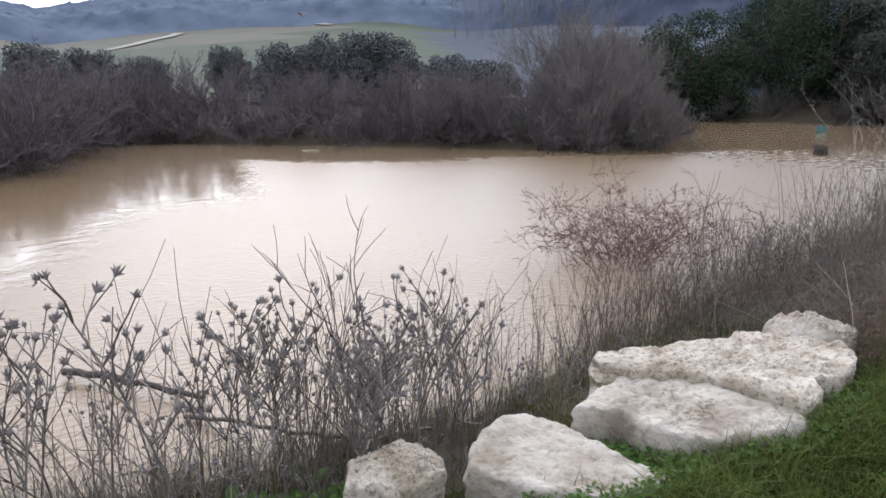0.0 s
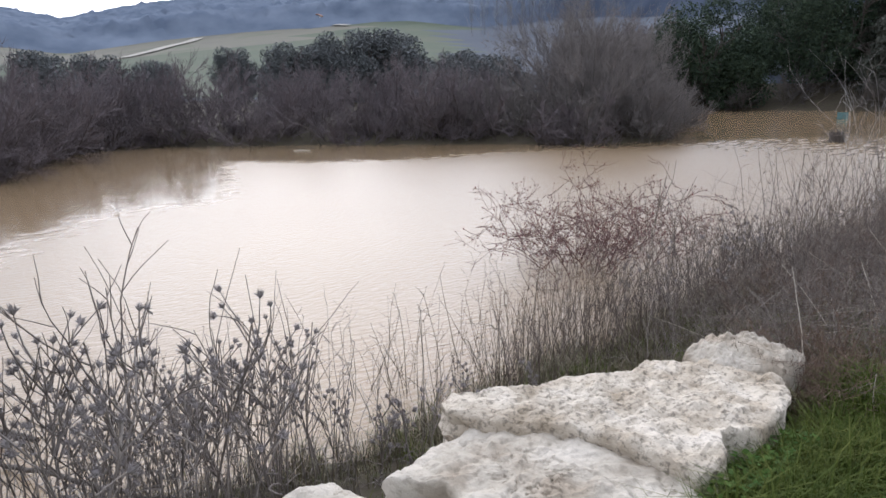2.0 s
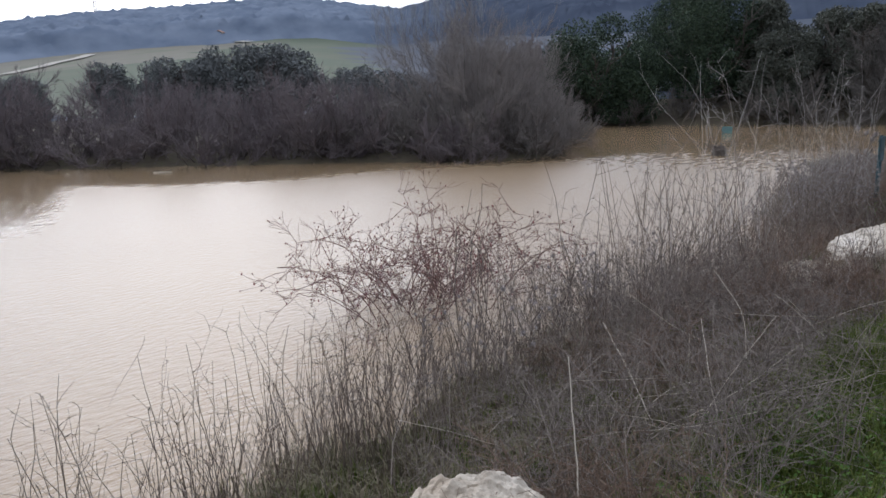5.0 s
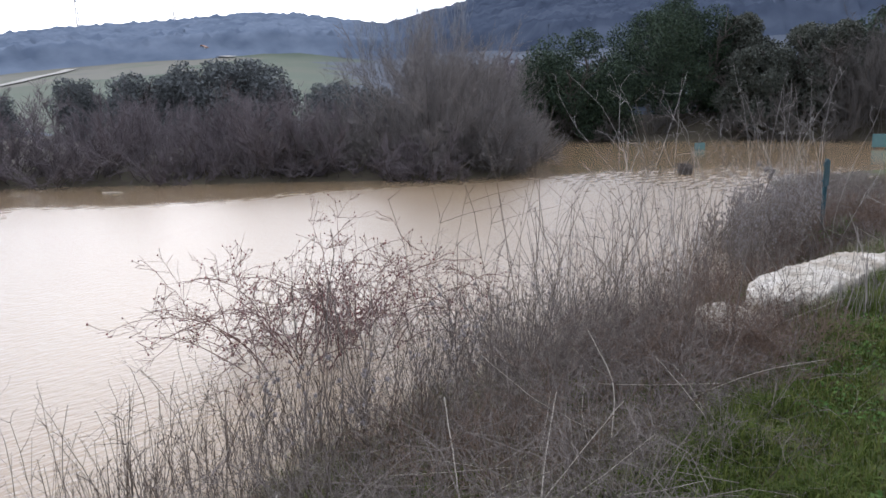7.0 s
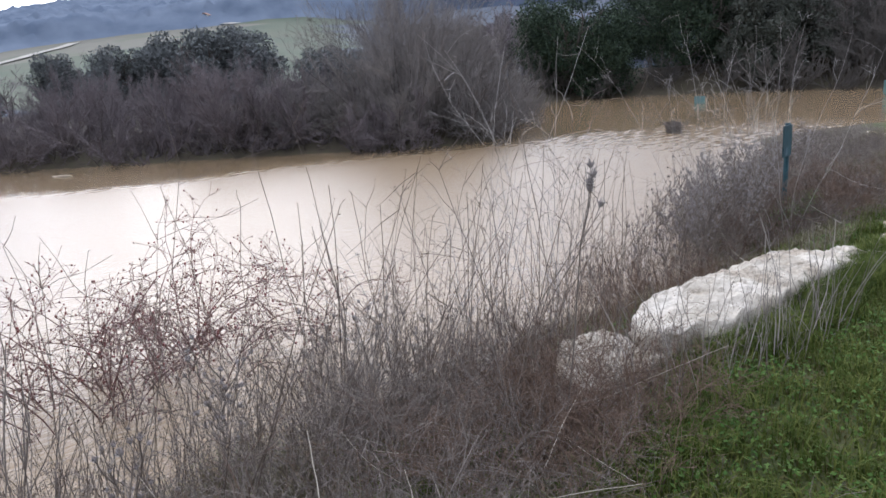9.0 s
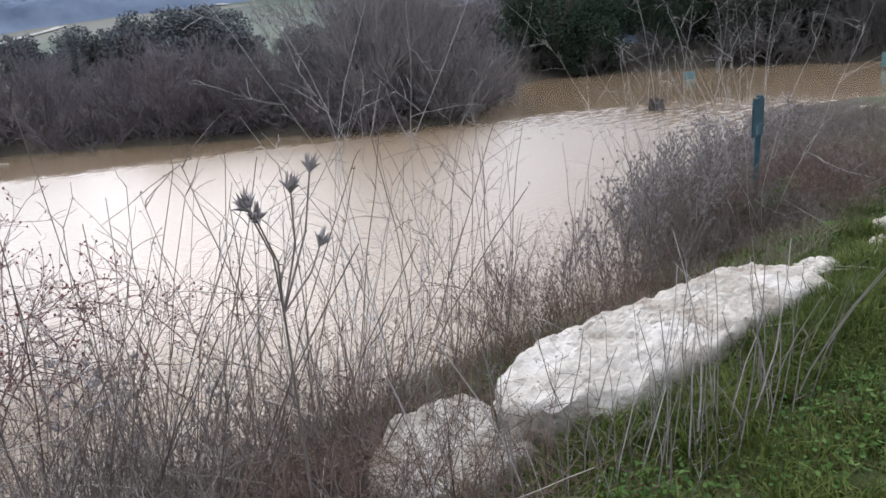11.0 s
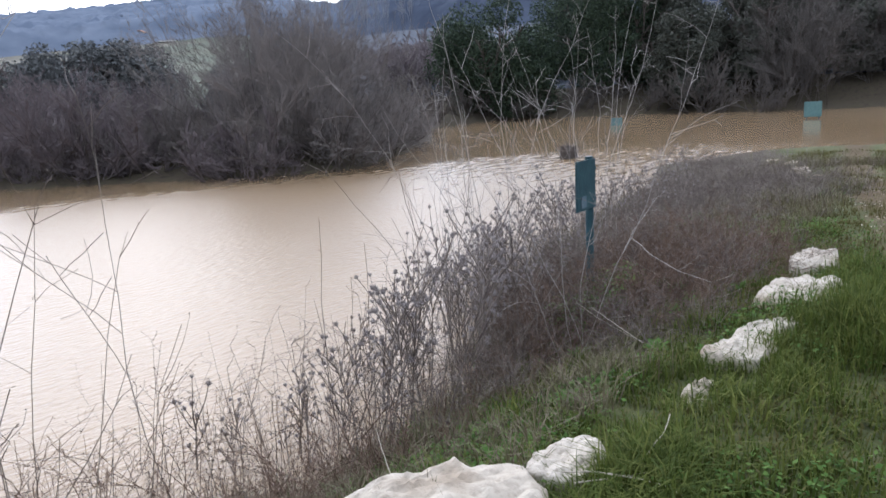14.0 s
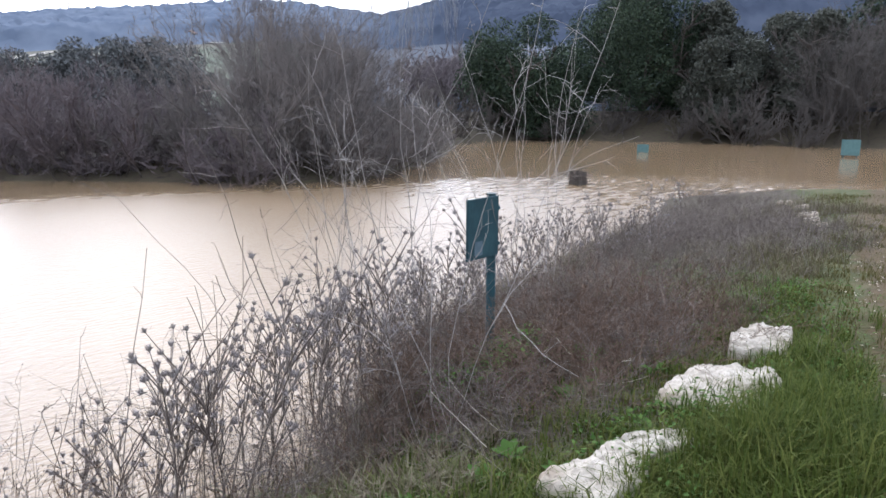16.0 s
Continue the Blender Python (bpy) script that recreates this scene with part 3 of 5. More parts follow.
stone("boulder", ((12.88, 1.44), (13.0, 1.53), (13.38, 1.50), (13.56, 1.20), (13.42, 1.12), (13.06, 1.11), (12.90, 1.26)), 0.765, 0.42, 10, M_ROCK, 0.012, 0.018, "white limestone block beside the trodden path", chip=0.07)
stone("boulder", ((13.74, 1.48), (13.95, 1.54), (14.22, 1.48), (14.20, 1.30), (13.88, 1.23)), 0.765, 0.42, 11, M_ROCK, 0.02, 0.026, "white jagged limestone block beside the path", tilt=(0.08, 0.05), chip=0.08)
for k, (px, py, ps) in enumerate(((19.5, 2.36, 0.10), (20.1, 2.62, 0.16), (20.75, 2.80, 0.19), (21.5, 3.08, 0.15), (22.4, 3.55, 0.17))):
    pz = float(height(px, py))
    stone("stone", [(px + ps * math.cos(a), py + 0.7 * ps * math.sin(a)) for a in (0, 1.2, 2.1, 3.3, 4.4, 5.4)], pz + 0.06, pz - 0.08, 20 + k, M_ROCK2, 0.01, 0.02, "small pale stone at the edge of the path")


# ---- far bank and valley ----
def ground_z(x, y):
    return float(height(np.array([x]), np.array([y]))[0])


def thicket_mesh(seed, tall, wide, mat, stems=14, depth=3, kids=5, rtwig=0.012):
    """A leafless shrub: many thin stems fanning from the foot into fine twigs."""
    rng = np.random.default_rng(seed)
    wood, twig, fine = [], [], []
    for _ in range(stems):
        a = rng.uniform(0, 2 * np.pi)
        lean = rng.uniform(0.05, 1.0) * wide / tall
        paths = []
        branching(rng, (0.25 * wide * rng.normal() * 0.5, 0.25 * wide * rng.normal() * 0.5, -0.1), (math.cos(a) * lean, math.sin(a) * lean, 1.0), tall * rng.uniform(0.55, 0.8), max(0.02, rtwig * 1.6), depth, paths, kids, 0.55, 0.52, 0.16, 0.0, 3, rtwig, 0.15)
        for k, p in enumerate(paths):
            (wood if not k else fine if len(p[0]) == 2 else twig).append(p)
    a, b, c = tubes(wood, 4), tubes(twig, 3), cones(fine)
    fit_z = tall / np.percentile(c[0][:, 2], 99.3)
    fit_xy = wide / 2 / np.percentile(np.hypot(c[0][:, 0], c[0][:, 1]), 97)
    for v in (a[0], b[0], c[0]):
        v *= (fit_xy, fit_xy, fit_z)
    return a, b, c


def thicket(name, seed, tall, wide, mat, label, category, group, **kw):
    (wv_, wf_), (tv, tf), (cv, cf) = thicket_mesh(seed, tall, wide, mat, **kw)
    e = empty(name, label, category, group)
    tagged(child("stem_mass", raw_mesh("stem_mass", wv_, wf_, M_BARK, True), e), kind="stuff")
    tagged(child("twig_mass", raw_mesh("twig_mass", tv, tf, mat), e), kind="stuff")
    tagged(child("fine_twig_mass", raw_mesh("fine_twig_mass", cv, cf, mat), e), kind="stuff")
    return e


def leafy_tree(name, seed, tall, wide, mat, label, category, group, leaves=9000, leaf=0.16, low=0.05):
    """An evergreen: trunk and limbs, and a crown of leaf clumps in uneven lobes."""
    rng = np.random.default_rng(seed)
    e = empty(name, label, category, group)
    paths, tips = [], []
    for _ in range(5):
        branching(rng, (rng.normal(0, 0.15), rng.normal(0, 0.15), -0.1), (rng.normal(0, 0.45), rng.normal(0, 0.45), 1.0), tall * 0.6, 0.13, 2, paths, 5, 0.6, 0.55, 0.15, 0, 4, 0.02)
    v, f = tubes(paths, 5)
    child("trunk", raw_mesh("trunk", v, f, M_BARK, True), e)
    lobes = []
    for _ in range(34):
        a, h = rng.uniform(0, 2 * np.pi), rng.uniform(low, 0.93)
        prof = math.sqrt(max(0.05, 1 - ((h - 0.42) / 0.6) ** 2))
        rr = wide / 2 * prof * rng.uniform(0.35, 0.85)
        lobes.append((rr * math.cos(a), rr * math.sin(a), h * tall * 0.92, rng.uniform(0.12, 0.21) * wide))
    lobes = np.array(lobes)
    k = rng.integers(0, len(lobes), leaves)
    d = rng.normal(size=(leaves, 3))
    d /= np.linalg.norm(d, axis=1)[:, None]
    rad = lobes[k, 3] * rng.uniform(0.55, 1.08, leaves)
    c = lobes[k, :3] + d * rad[:, None] * (1, 1, 0.85)
    c[:, 2] = np.maximum(c[:, 2], 0.1)
    u = rng.normal(size=(leaves, 3))
    u /= np.linalg.norm(u, axis=1)[:, None]
    w = np.cross(u, rng.normal(size=(leaves, 3)))
    w /= np.linalg.norm(w, axis=1)[:, None]
    s = leaf * rng.uniform(0.6, 1.3, leaves)[:, None]
    lv = np.stack((c - u * s, c + w * s * 0.55, c + u * s, c - w * s * 0.55), 1).reshape(-1, 3)
    lf = np.arange(leaves * 4).reshape(-1, 4)
    child("crown", raw_mesh("crown", lv, lf, mat), e)
    return e


def spread(proto, spots, rng, lo=0.8, hi=1.2, sink=0.0):
    """Copies of a thing at the given (x, y) spots, turned and sized at random. The first spot takes the thing itself."""
    for k, (x, y) in enumerate(spots):
        s = rng.uniform(lo, hi)
        m = Matrix.LocRotScale((x, y, ground_z(x, y) - sink), Euler((0, 0, rng.uniform(0, 6.28))), None)
        if k == 0:
            proto.matrix_basis = m
            proto.scale = (s, s, s)
        else:
            copy_thing(proto, m).scale = (s, s, s)


def along(points, step, rng, jitter=0.6):
    """Spots along a line of points, one every step metres."""
    out = []
    for (ax, ay), (bx, by) in zip(points, points[1:]):
        n = max(1, int(math.hypot(bx - ax, by - ay) / step))
        out += [(ax + (bx - ax) * (k + rng.uniform(0, 1)) / n + rng.normal(0, jitter), ay + (by - ay) * (k + rng.uniform(0, 1)) / n + rng.normal(0, jitter)) for k in range(n)]
    return out


frng = np.random.default_rng(11)
BRUSH = "leafless brown thicket shrub on the far bank"
shore = [(-3, 18.2), (3.0, 21.6), (6.2, 27.6), (9.4, 30.6), (14.2, 26.2), (18.6, 20.9), (21.8, 16.2)]
row1 = along(shore, 1.5, frng, 0.3)
row2 = along([(x + 1.7, y + 2.0) for x, y in shore], 1.7, frng, 0.6)
row3 = along([(x + 4.2, y + 4.6) for x, y in shore], 3.4, frng, 1.0)
frng.shuffle(row1), frng.shuffle(row2), frng.shuffle(row3)
for k in range(4):
    t = thicket("thicket_shrub", 30 + k, 2.4, 4.0, M_TWIG, BRUSH, "shrub", "bare shrubs on the far bank", stems=14, depth=3, kids=6, rtwig=0.0075)
    spread(t, row1[k::4], frng, 0.75, 1.2, 0.15)
for k in range(3):
    t = thicket("thicket_shrub", 40 + k, 3.0, 5.0, M_TWIG, "tall leafless purplish brown thicket shrub on the far bank", "shrub", "bare shrubs on the far bank", stems=14, depth=3, kids=6, rtwig=0.009)
    spread(t, (row2 + row3)[k::3], frng, 0.7, 1.1, 0.1)
row0 = along([(x - 0.1, y - 0.35) for x, y in shore[1:]], 1.3, frng, 0.15)
for k in range(2):
    t = thicket("thicket_shrub", 46 + k, 1.25, 3.2, M_TWIG, "low leafless brown shrub hanging over the water", "shrub", "bare shrubs on the far bank", stems=15, depth=3, kids=6, rtwig=0.0075)
    spread(t, row0[k::2], frng, 0.75, 1.2, 0.1)
# the grey willow on the headland
wspots = [(23.0, 15.6), (23.6, 17.6), (22.0, 16.8), (25.0, 18.4), (24.0, 19.2), (26.6, 18.6), (25.4, 20.4), (27.4, 20.0)]
for k in range(2):
    t = thicket("willow_tree", 50 + k, 5.3, 6.4, M_TWIGGREY, "tall leafless grey brown willow at the water's edge", "tree", "bare willows on the headland", stems=20, depth=3, kids=7, rtwig=0.0075)
    spread(t, wspots[k::2], frng, 0.72, 0.98)
t = thicket("thicket_shrub", 56, 2.4, 4.2, M_TWIGGREY, "low leafless grey brown shrub hanging over the water", "shrub", "bare shrubs on the headland", stems=15, depth=3, kids=6, rtwig=0.0075)
spread(t, [(23.9, 14.6), (25.6, 15.6), (27.6, 16.9), (22.4, 15.0), (29.8, 18.2), (31.5, 19.4), (24.6, 16.9), (26.2, 17.4), (28.2, 18.4), (22.9, 17.4), (25.2, 16.2), (27.0, 18.0), (21.6, 16.4), (23.2, 16.2), (30.6, 19.6), (20.2, 19.0), (19.6, 20.6), (21.2, 18.4), (20.8, 20.4), (22.2, 20.6)], frng, 0.75, 1.0)
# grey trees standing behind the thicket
t = leafy_tree("field_tree", 60, 5.0, 6.0, M_FIELDTREE, "rounded grey green tree between flooded fields, paled for haze", "tree", "grey trees behind the thicket", 16000, 0.10)
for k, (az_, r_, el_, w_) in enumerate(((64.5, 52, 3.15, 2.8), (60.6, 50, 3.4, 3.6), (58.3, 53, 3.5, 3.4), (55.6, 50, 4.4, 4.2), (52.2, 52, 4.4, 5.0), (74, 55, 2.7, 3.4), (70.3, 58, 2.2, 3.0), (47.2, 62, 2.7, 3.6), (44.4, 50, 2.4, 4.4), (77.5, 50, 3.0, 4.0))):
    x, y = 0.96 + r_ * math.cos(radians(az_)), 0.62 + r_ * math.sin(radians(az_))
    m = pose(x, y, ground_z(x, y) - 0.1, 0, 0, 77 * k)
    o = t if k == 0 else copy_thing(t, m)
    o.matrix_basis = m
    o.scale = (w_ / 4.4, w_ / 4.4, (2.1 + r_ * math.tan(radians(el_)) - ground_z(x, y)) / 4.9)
t = thicket("field_shrub", 61, 3.0, 6.0, M_TWIG, "leafless brown shrub in the flooded fields", "shrub", "bare shrubs in the fields", stems=13, depth=3, kids=5, rtwig=0.025)
spread(t, [(16 + 1.9 * k + frng.normal(0, 1.5), 41 - 0.35 * k + frng.normal(0, 3)) for k in range(16)], frng, 0.35, 0.6)
# evergreens on the far shore of the inlet
t = leafy_tree("holm_oak", 70, 7.6, 9.0, M_OAK, "dense dark green evergreen oak at the water's edge", "tree", "evergreens on the far shore", 60000, 0.085)
t.matrix_basis = pose(47.8, 25.4, 0.1)
u = leafy_tree("holm_oak", 71, 9.0, 8.5, M_OAK, "tall dark green evergreen oak behind the inlet", "tree", "evergreens on the far shore", 42000, 0.09)
spread(u, [(53.0, 20.6), (59, 25)], frng, 0.85, 0.95)
u = leafy_tree("holm_oak", 76, 7.5, 9.0, M_OAK, "broad dark evergreen behind the bare shrubs of the inlet", "tree", "evergreens on the far shore", 11000, 0.17)
spread(u, [(60, 8), (61, 1), (63, -6), (66, -14), (66, 5), (69, -3)], frng, 0.85, 1.1)
u = leafy_tree("grey_green_tree", 72, 6.0, 5.6, M_OLIVE, "grey green bushy tree at the flooded shore", "tree", "bushy trees on the far shore", 30000, 0.09)
spread(u, [(52.5, 15.2), (54.5, 11.5), (56, 17.5), (57, 6.5), (58, 13.0)], frng, 0.9, 1.3)
rim = [(52.3, 12.6), (51.8, 9.0), (53, 5.5), (54, 2.0), (56, -2.0), (57.5, -7), (60, -13), (63, -20)]
t = thicket("thicket_shrub", 73, 5.6, 6.0, M_TWIGDARK, "tall leafless brown shrub on the far shore of the inlet", "shrub", "bare shrubs beyond the inlet", stems=15, depth=3, kids=7, rtwig=0.013)
spread(t, along(rim, 2.1, frng, 0.6) + along([(x + 3, y + 1) for x, y in rim], 2.8, frng, 0.9), frng, 0.75, 1.15)
t = thicket("thicket_shrub", 74, 2.8, 4.6, M_TWIGDARK, "low leafless brown shrub along the inlet shore", "shrub", "bare shrubs beyond the inlet", stems=13, depth=3, kids=5, rtwig=0.02)
spread(t, along([(36, 22.8), (41, 26.4), (46, 27.2), (49.8, 21.0), (51.0, 15.8), (50.3, 10.0)], 1.8, frng, 0.5), frng, 0.7, 1.1)


t = thicket("thicket_shrub", 75, 3.6, 6.0, M_TWIG, "leafless brown shrub on the slope behind the inlet", "shrub", "bare shrubs behind the inlet", stems=13, depth=3, kids=5, rtwig=0.03)
spread(t, [(52 + 2.9 * (k % 8) + frng.normal(0, 0.8), 33 + 4.6 * (k // 8) + 2.2 * (k % 8) + frng.normal(0, 1.0)) for k in range(16)], frng, 0.8, 1.2)


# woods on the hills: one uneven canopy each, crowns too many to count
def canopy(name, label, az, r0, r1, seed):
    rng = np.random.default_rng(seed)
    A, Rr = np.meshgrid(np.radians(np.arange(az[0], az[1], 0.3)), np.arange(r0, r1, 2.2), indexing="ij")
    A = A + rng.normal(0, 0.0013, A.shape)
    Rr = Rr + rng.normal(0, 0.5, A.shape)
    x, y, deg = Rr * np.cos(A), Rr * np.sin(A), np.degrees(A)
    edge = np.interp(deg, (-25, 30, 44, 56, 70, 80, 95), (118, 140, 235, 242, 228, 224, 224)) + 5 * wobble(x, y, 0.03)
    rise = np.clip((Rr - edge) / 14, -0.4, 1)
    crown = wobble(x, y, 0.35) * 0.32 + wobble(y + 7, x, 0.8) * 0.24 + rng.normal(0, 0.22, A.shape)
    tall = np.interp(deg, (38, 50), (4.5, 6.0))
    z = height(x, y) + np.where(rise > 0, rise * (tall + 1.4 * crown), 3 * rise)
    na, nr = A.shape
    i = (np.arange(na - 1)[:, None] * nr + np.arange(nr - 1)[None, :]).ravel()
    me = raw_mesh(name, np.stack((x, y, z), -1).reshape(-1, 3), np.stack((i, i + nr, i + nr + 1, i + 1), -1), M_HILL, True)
    # layer that fades in the paler haze colour between bearings 39 and 48
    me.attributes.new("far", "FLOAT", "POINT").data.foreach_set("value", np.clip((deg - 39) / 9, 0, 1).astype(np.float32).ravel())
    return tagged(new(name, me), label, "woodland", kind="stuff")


canopy("hill_woodland", "evergreen woodland covering the hills, tinted blue for haze", (-24, 97), 108, 420, 80)

# bare poplars on the skyline
t = thicket("poplar_tree", 62, 11, 5.0, M_POPLAR, "tall pale bare poplar on the skyline", "tree", "bare poplars on the skyline", stems=6, depth=3, kids=5, rtwig=0.020)
for k in range(10):
    az_ = 45.7 - 0.88 * k + frng.normal(0, 0.12)
    x, y = 0.96 + 190 * math.cos(radians(az_)), 0.62 + 190 * math.sin(radians(az_))
    m = pose(x, y, ground_z(x, y) - 0.3, 0, 0, 40 * k)
    s2 = (2.4 + 190 * math.tan(radians(np.interp(az_, (37, 38.6, 40, 42.2, 44.4, 46), (9.2, 9.7, 9.3, 9.1, 8.4, 7.5)) + frng.normal(0, 0.15))) - ground_z(x, y)) / 11
    o = t if k == 0 else copy_thing(t, m)
    o.matrix_basis = m
    o.scale = (s2, s2, 1.12 * s2)


# radio masts on the ridge
def mast(x, y, tall, label):
    e = empty("radio_mast", label, "mast", "masts on the ridge")
    e.location = (x, y, ground_z(x, y))
    w = 0.55
    for sx, sy in ((-1, -1), (1, -1), (0, 1)):
        v, f = tubes([(np.array(((sx * w, sy * w, -0.5), (sx * w * 0.5, sy * w * 0.5, tall))), 0.17, 0.12)], 6)
        child("leg", raw_mesh("leg", v, f, M_STEEL), e)
    br = []
    for k in range(int(tall / 1.5)):
        z0, z1 = 1.5 * k, 1.5 * k + 1.5
        s0, s1 = w * (1 - 0.5 * z0 / tall), w * (1 - 0.5 * z1 / tall)
        c = ((-1, -1), (1, -1), (0, 1))
        for i in range(3):
            a, b = c[i], c[(i + 1) % 3]
            br.append((np.array(((a[0] * s0, a[1] * s0, z0), (b[0] * s1, b[1] * s1, z1))), 0.08, 0.08))
    v, f = tubes(br, 4)
    child("lattice", raw_mesh("lattice", v, f, M_STEEL), e)
    return e


for az_, tall_, lab in ((65.75, 34, "tall thin lattice radio mast on the wooded ridge"), (59.4, 20, "smaller lattice radio mast on the wooded ridge")):
    mast(331 * math.cos(radians(az_)), 331 * math.sin(radians(az_)), tall_, lab)

# farm track, shed and flooded hollows
def ribbon(name, pts, wide, lift, mat, label, category):
    vs = []
    fine = []
    for (ax, ay), (bx, by) in zip(pts, pts[1:]):
        fine += [(ax + (bx - ax) * k / 10, ay + (by - ay) * k / 10) for k in range(10)]
    fine.append(pts[-1])
    for k, (x, y) in enumerate(fine):
        x2, y2 = fine[min(k + 1, len(fine) - 1)]
        x1, y1 = fine[max(k - 1, 0)]
        d = math.hypot(x2 - x1, y2 - y1)
        nx_, ny_ = -(y2 - y1) / d * wide / 2, (x2 - x1) / d * wide / 2
        for sgn in (1, -1):
            vs.append((x + sgn * nx_, y + sgn * ny_, ground_z(x + sgn * nx_, y + sgn * ny_) + lift))
    fs = [(2 * k, 2 * k + 1, 2 * k + 3, 2 * k + 2) for k in range(len(fine) - 1)]
    return tagged(new(name, raw_mesh(name, vs, fs, mat)), label, category, kind="structure")


def polar(az, r):
    return (r * math.cos(radians(az)) + 0.5, r * math.sin(radians(az)) + 0.5)


ribbon("track", [polar(71.6, 168), polar(69.6, 182), polar(68.4, 196), polar(67.0, 208), polar(66.3, 222)], 3.0, 0.25, M_TRACK, "pale gravel farm track climbing between fields", "track")
ribbon("track_upper", [polar(57.0, 246), polar(56.2, 236), polar(55.3, 228)], 3.0, 0.4, M_TRACK, "pale gravel track at the wood's edge", "track")


def shed(x, y, turn):
    e = empty("farm_shed", "small white farm shed at the wood's edge", "shed")
    e.matrix_basis = pose(x, y, ground_z(x, y), 0, 0, turn)
    bm = bmesh.new()
    bmesh.ops.create_cube(bm, size=1, matrix=Matrix.LocRotScale((0, 0, 1.2), None, (3.6, 2.6, 2.6)))
    me = bpy.data.meshes.new("wall")
    bm.to_mesh(me)
    bm.free()
    me.materials.append(M_WALLWHITE)
    child("wall", me, e)
    v = [(-2, -1.6, 2.45), (2, -1.6, 2.45), (2, 0, 3.2), (-2, 0, 3.2), (2, 1.6, 2.45), (-2, 1.6, 2.45), (-2, -1.6, 2.55), (2, -1.6, 2.55), (2, 0, 3.32), (-2, 0, 3.32), (2, 1.6, 2.55), (-2, 1.6, 2.55)]
    f = [(0, 1, 2, 3), (3, 2, 4, 5), (6, 9, 8, 7), (9, 11, 10, 8), (0, 6, 7, 1), (5, 4, 10, 11), (0, 3, 9, 6), (3, 5, 11, 9), (1, 7, 8, 2), (2, 8, 10, 4)]
    child("roof", raw_mesh("roof", v, f, M_ROOF), e)


shed(*polar(57.3, 243), 20)


def pond(x, y, long_, wide, turn, label):
    n = 40
    prng = np.random.default_rng(int(x * 10))
    pts = [(0, 0, 0)]
    for k in range(n):
        a = 2 * math.pi * k / n
        q = 1 + 0.22 * math.sin(3 * a + x) + 0.12 * math.sin(7 * a + y) + prng.normal(0, 0.03)
        pts.append((long_ / 2 * q * math.cos(a), wide / 2 * q * math.sin(a), 0))
    faces = [(0, k + 1, (k + 1) % n + 1) for k in range(n)]
    ob = new("flood_pool", raw_mesh("flood_pool", pts, faces, M_POND))
    ob.matrix_basis = pose(x, y, ground_z(x, y) + 0.12, 0, 0, turn)
    return tagged(ob, label, "pool", "flooded hollows in the fields", "structure")


for a_, r_, l_, w_ in ((48.6, 88, 5.0, 1.2), (46.6, 90, 3.2, 1.2), (62.6, 100, 2.6, 1.4), (67.2, 100, 1.4, 1.2), (73.5, 95, 1.6, 1.2)):
    pond(*polar(a_, r_), l_, w_, a_ + 90, "shallow pool of flood water shining in the field")


# ---- in the water ----
def sign_post(x, y, top, foot):
    e = empty("sign_post", "dark teal metal notice plate on a teal post in the weeds", "sign")
    e.location = (x, y, foot)
    h = top - foot
    v, f = tubes([(np.array(((0, 0, -0.3), (0.006, 0, h * 0.5), (0, 0, h))), 0.027, 0.027)], 14)
    child("post", raw_mesh("post", v, f, M_TEAL, True), e)
    bm = bmesh.new()
    bmesh.ops.create_circle(bm, cap_ends=True, radius=0.0285, segments=14, matrix=Matrix.Translation((0, 0, h + 0.002)))
    me = bpy.data.meshes.new("cap")
    bm.to_mesh(me)
    bm.free()
    me.materials.append(M_TEAL)
    child("cap", me, e)

    def slab(name, size, at, mat, parent, bev=0.008):
        b = bmesh.new()
        bmesh.ops.create_cube(b, size=1, matrix=Matrix.LocRotScale(at, None, size))
        bmesh.ops.bevel(b, geom=list(b.edges), offset=bev, segments=2, affect="EDGES")
        m_ = bpy.data.meshes.new(name)
        b.to_mesh(m_)
        b.free()
        m_.materials.append(mat)
        return child(name, m_, parent)

    plate = slab("plate", (0.275, 0.014, 0.33), (-0.125, -0.036, h - 0.175), M_TEAL, e, 0.004)
    slab("sticker", (0.07, 0.003, 0.08), (-0.17, -0.0455, h - 0.28), M_GREYPLATE, plate, 0.001)
    for z in (h - 0.08, h - 0.28):
        slab("clamp", (0.075, 0.075, 0.022), (0, 0, z), M_TEAL, e, 0.004)


sign_post(13.33, 2.68, 1.47, ground_z(13.33, 2.68))


def flood_sign(x, y, w, h, z0, turn, label):
    e = empty("flooded_sign", label, "sign", "signs standing in the flood")
    e.matrix_basis = pose(x, y, 0, 0, 0, turn)
    b = bmesh.new()
    bmesh.ops.create_cube(b, size=1, matrix=Matrix.LocRotScale((0, 0, z0 + h / 2), None, (w, 0.04, h)))
    bmesh.ops.bevel(b, geom=list(b.edges), offset=0.01, segments=2, affect="EDGES")
    me = bpy.data.meshes.new("panel")
    b.to_mesh(me)
    b.free()
    me.materials.append(M_TEALLIGHT)
    child("panel", me, e)
    for sx in (-1, 1):
        v, f = tubes([(np.array(((sx * w * 0.35, 0.045, -1.3), (sx * w * 0.35, 0.045, z0 + h - 0.03))), 0.025, 0.025)], 8)
        child("post", raw_mesh("post", v, f, M_TEAL), e)


flood_sign(42.1, 6.5, 0.66, 0.62, 0.08, -80, "pale teal sign panel standing in the flood water")
flood_sign(39.7, 14.1, 0.5, 0.34, 0.0, -70, "small teal sign plate on posts in the flood")

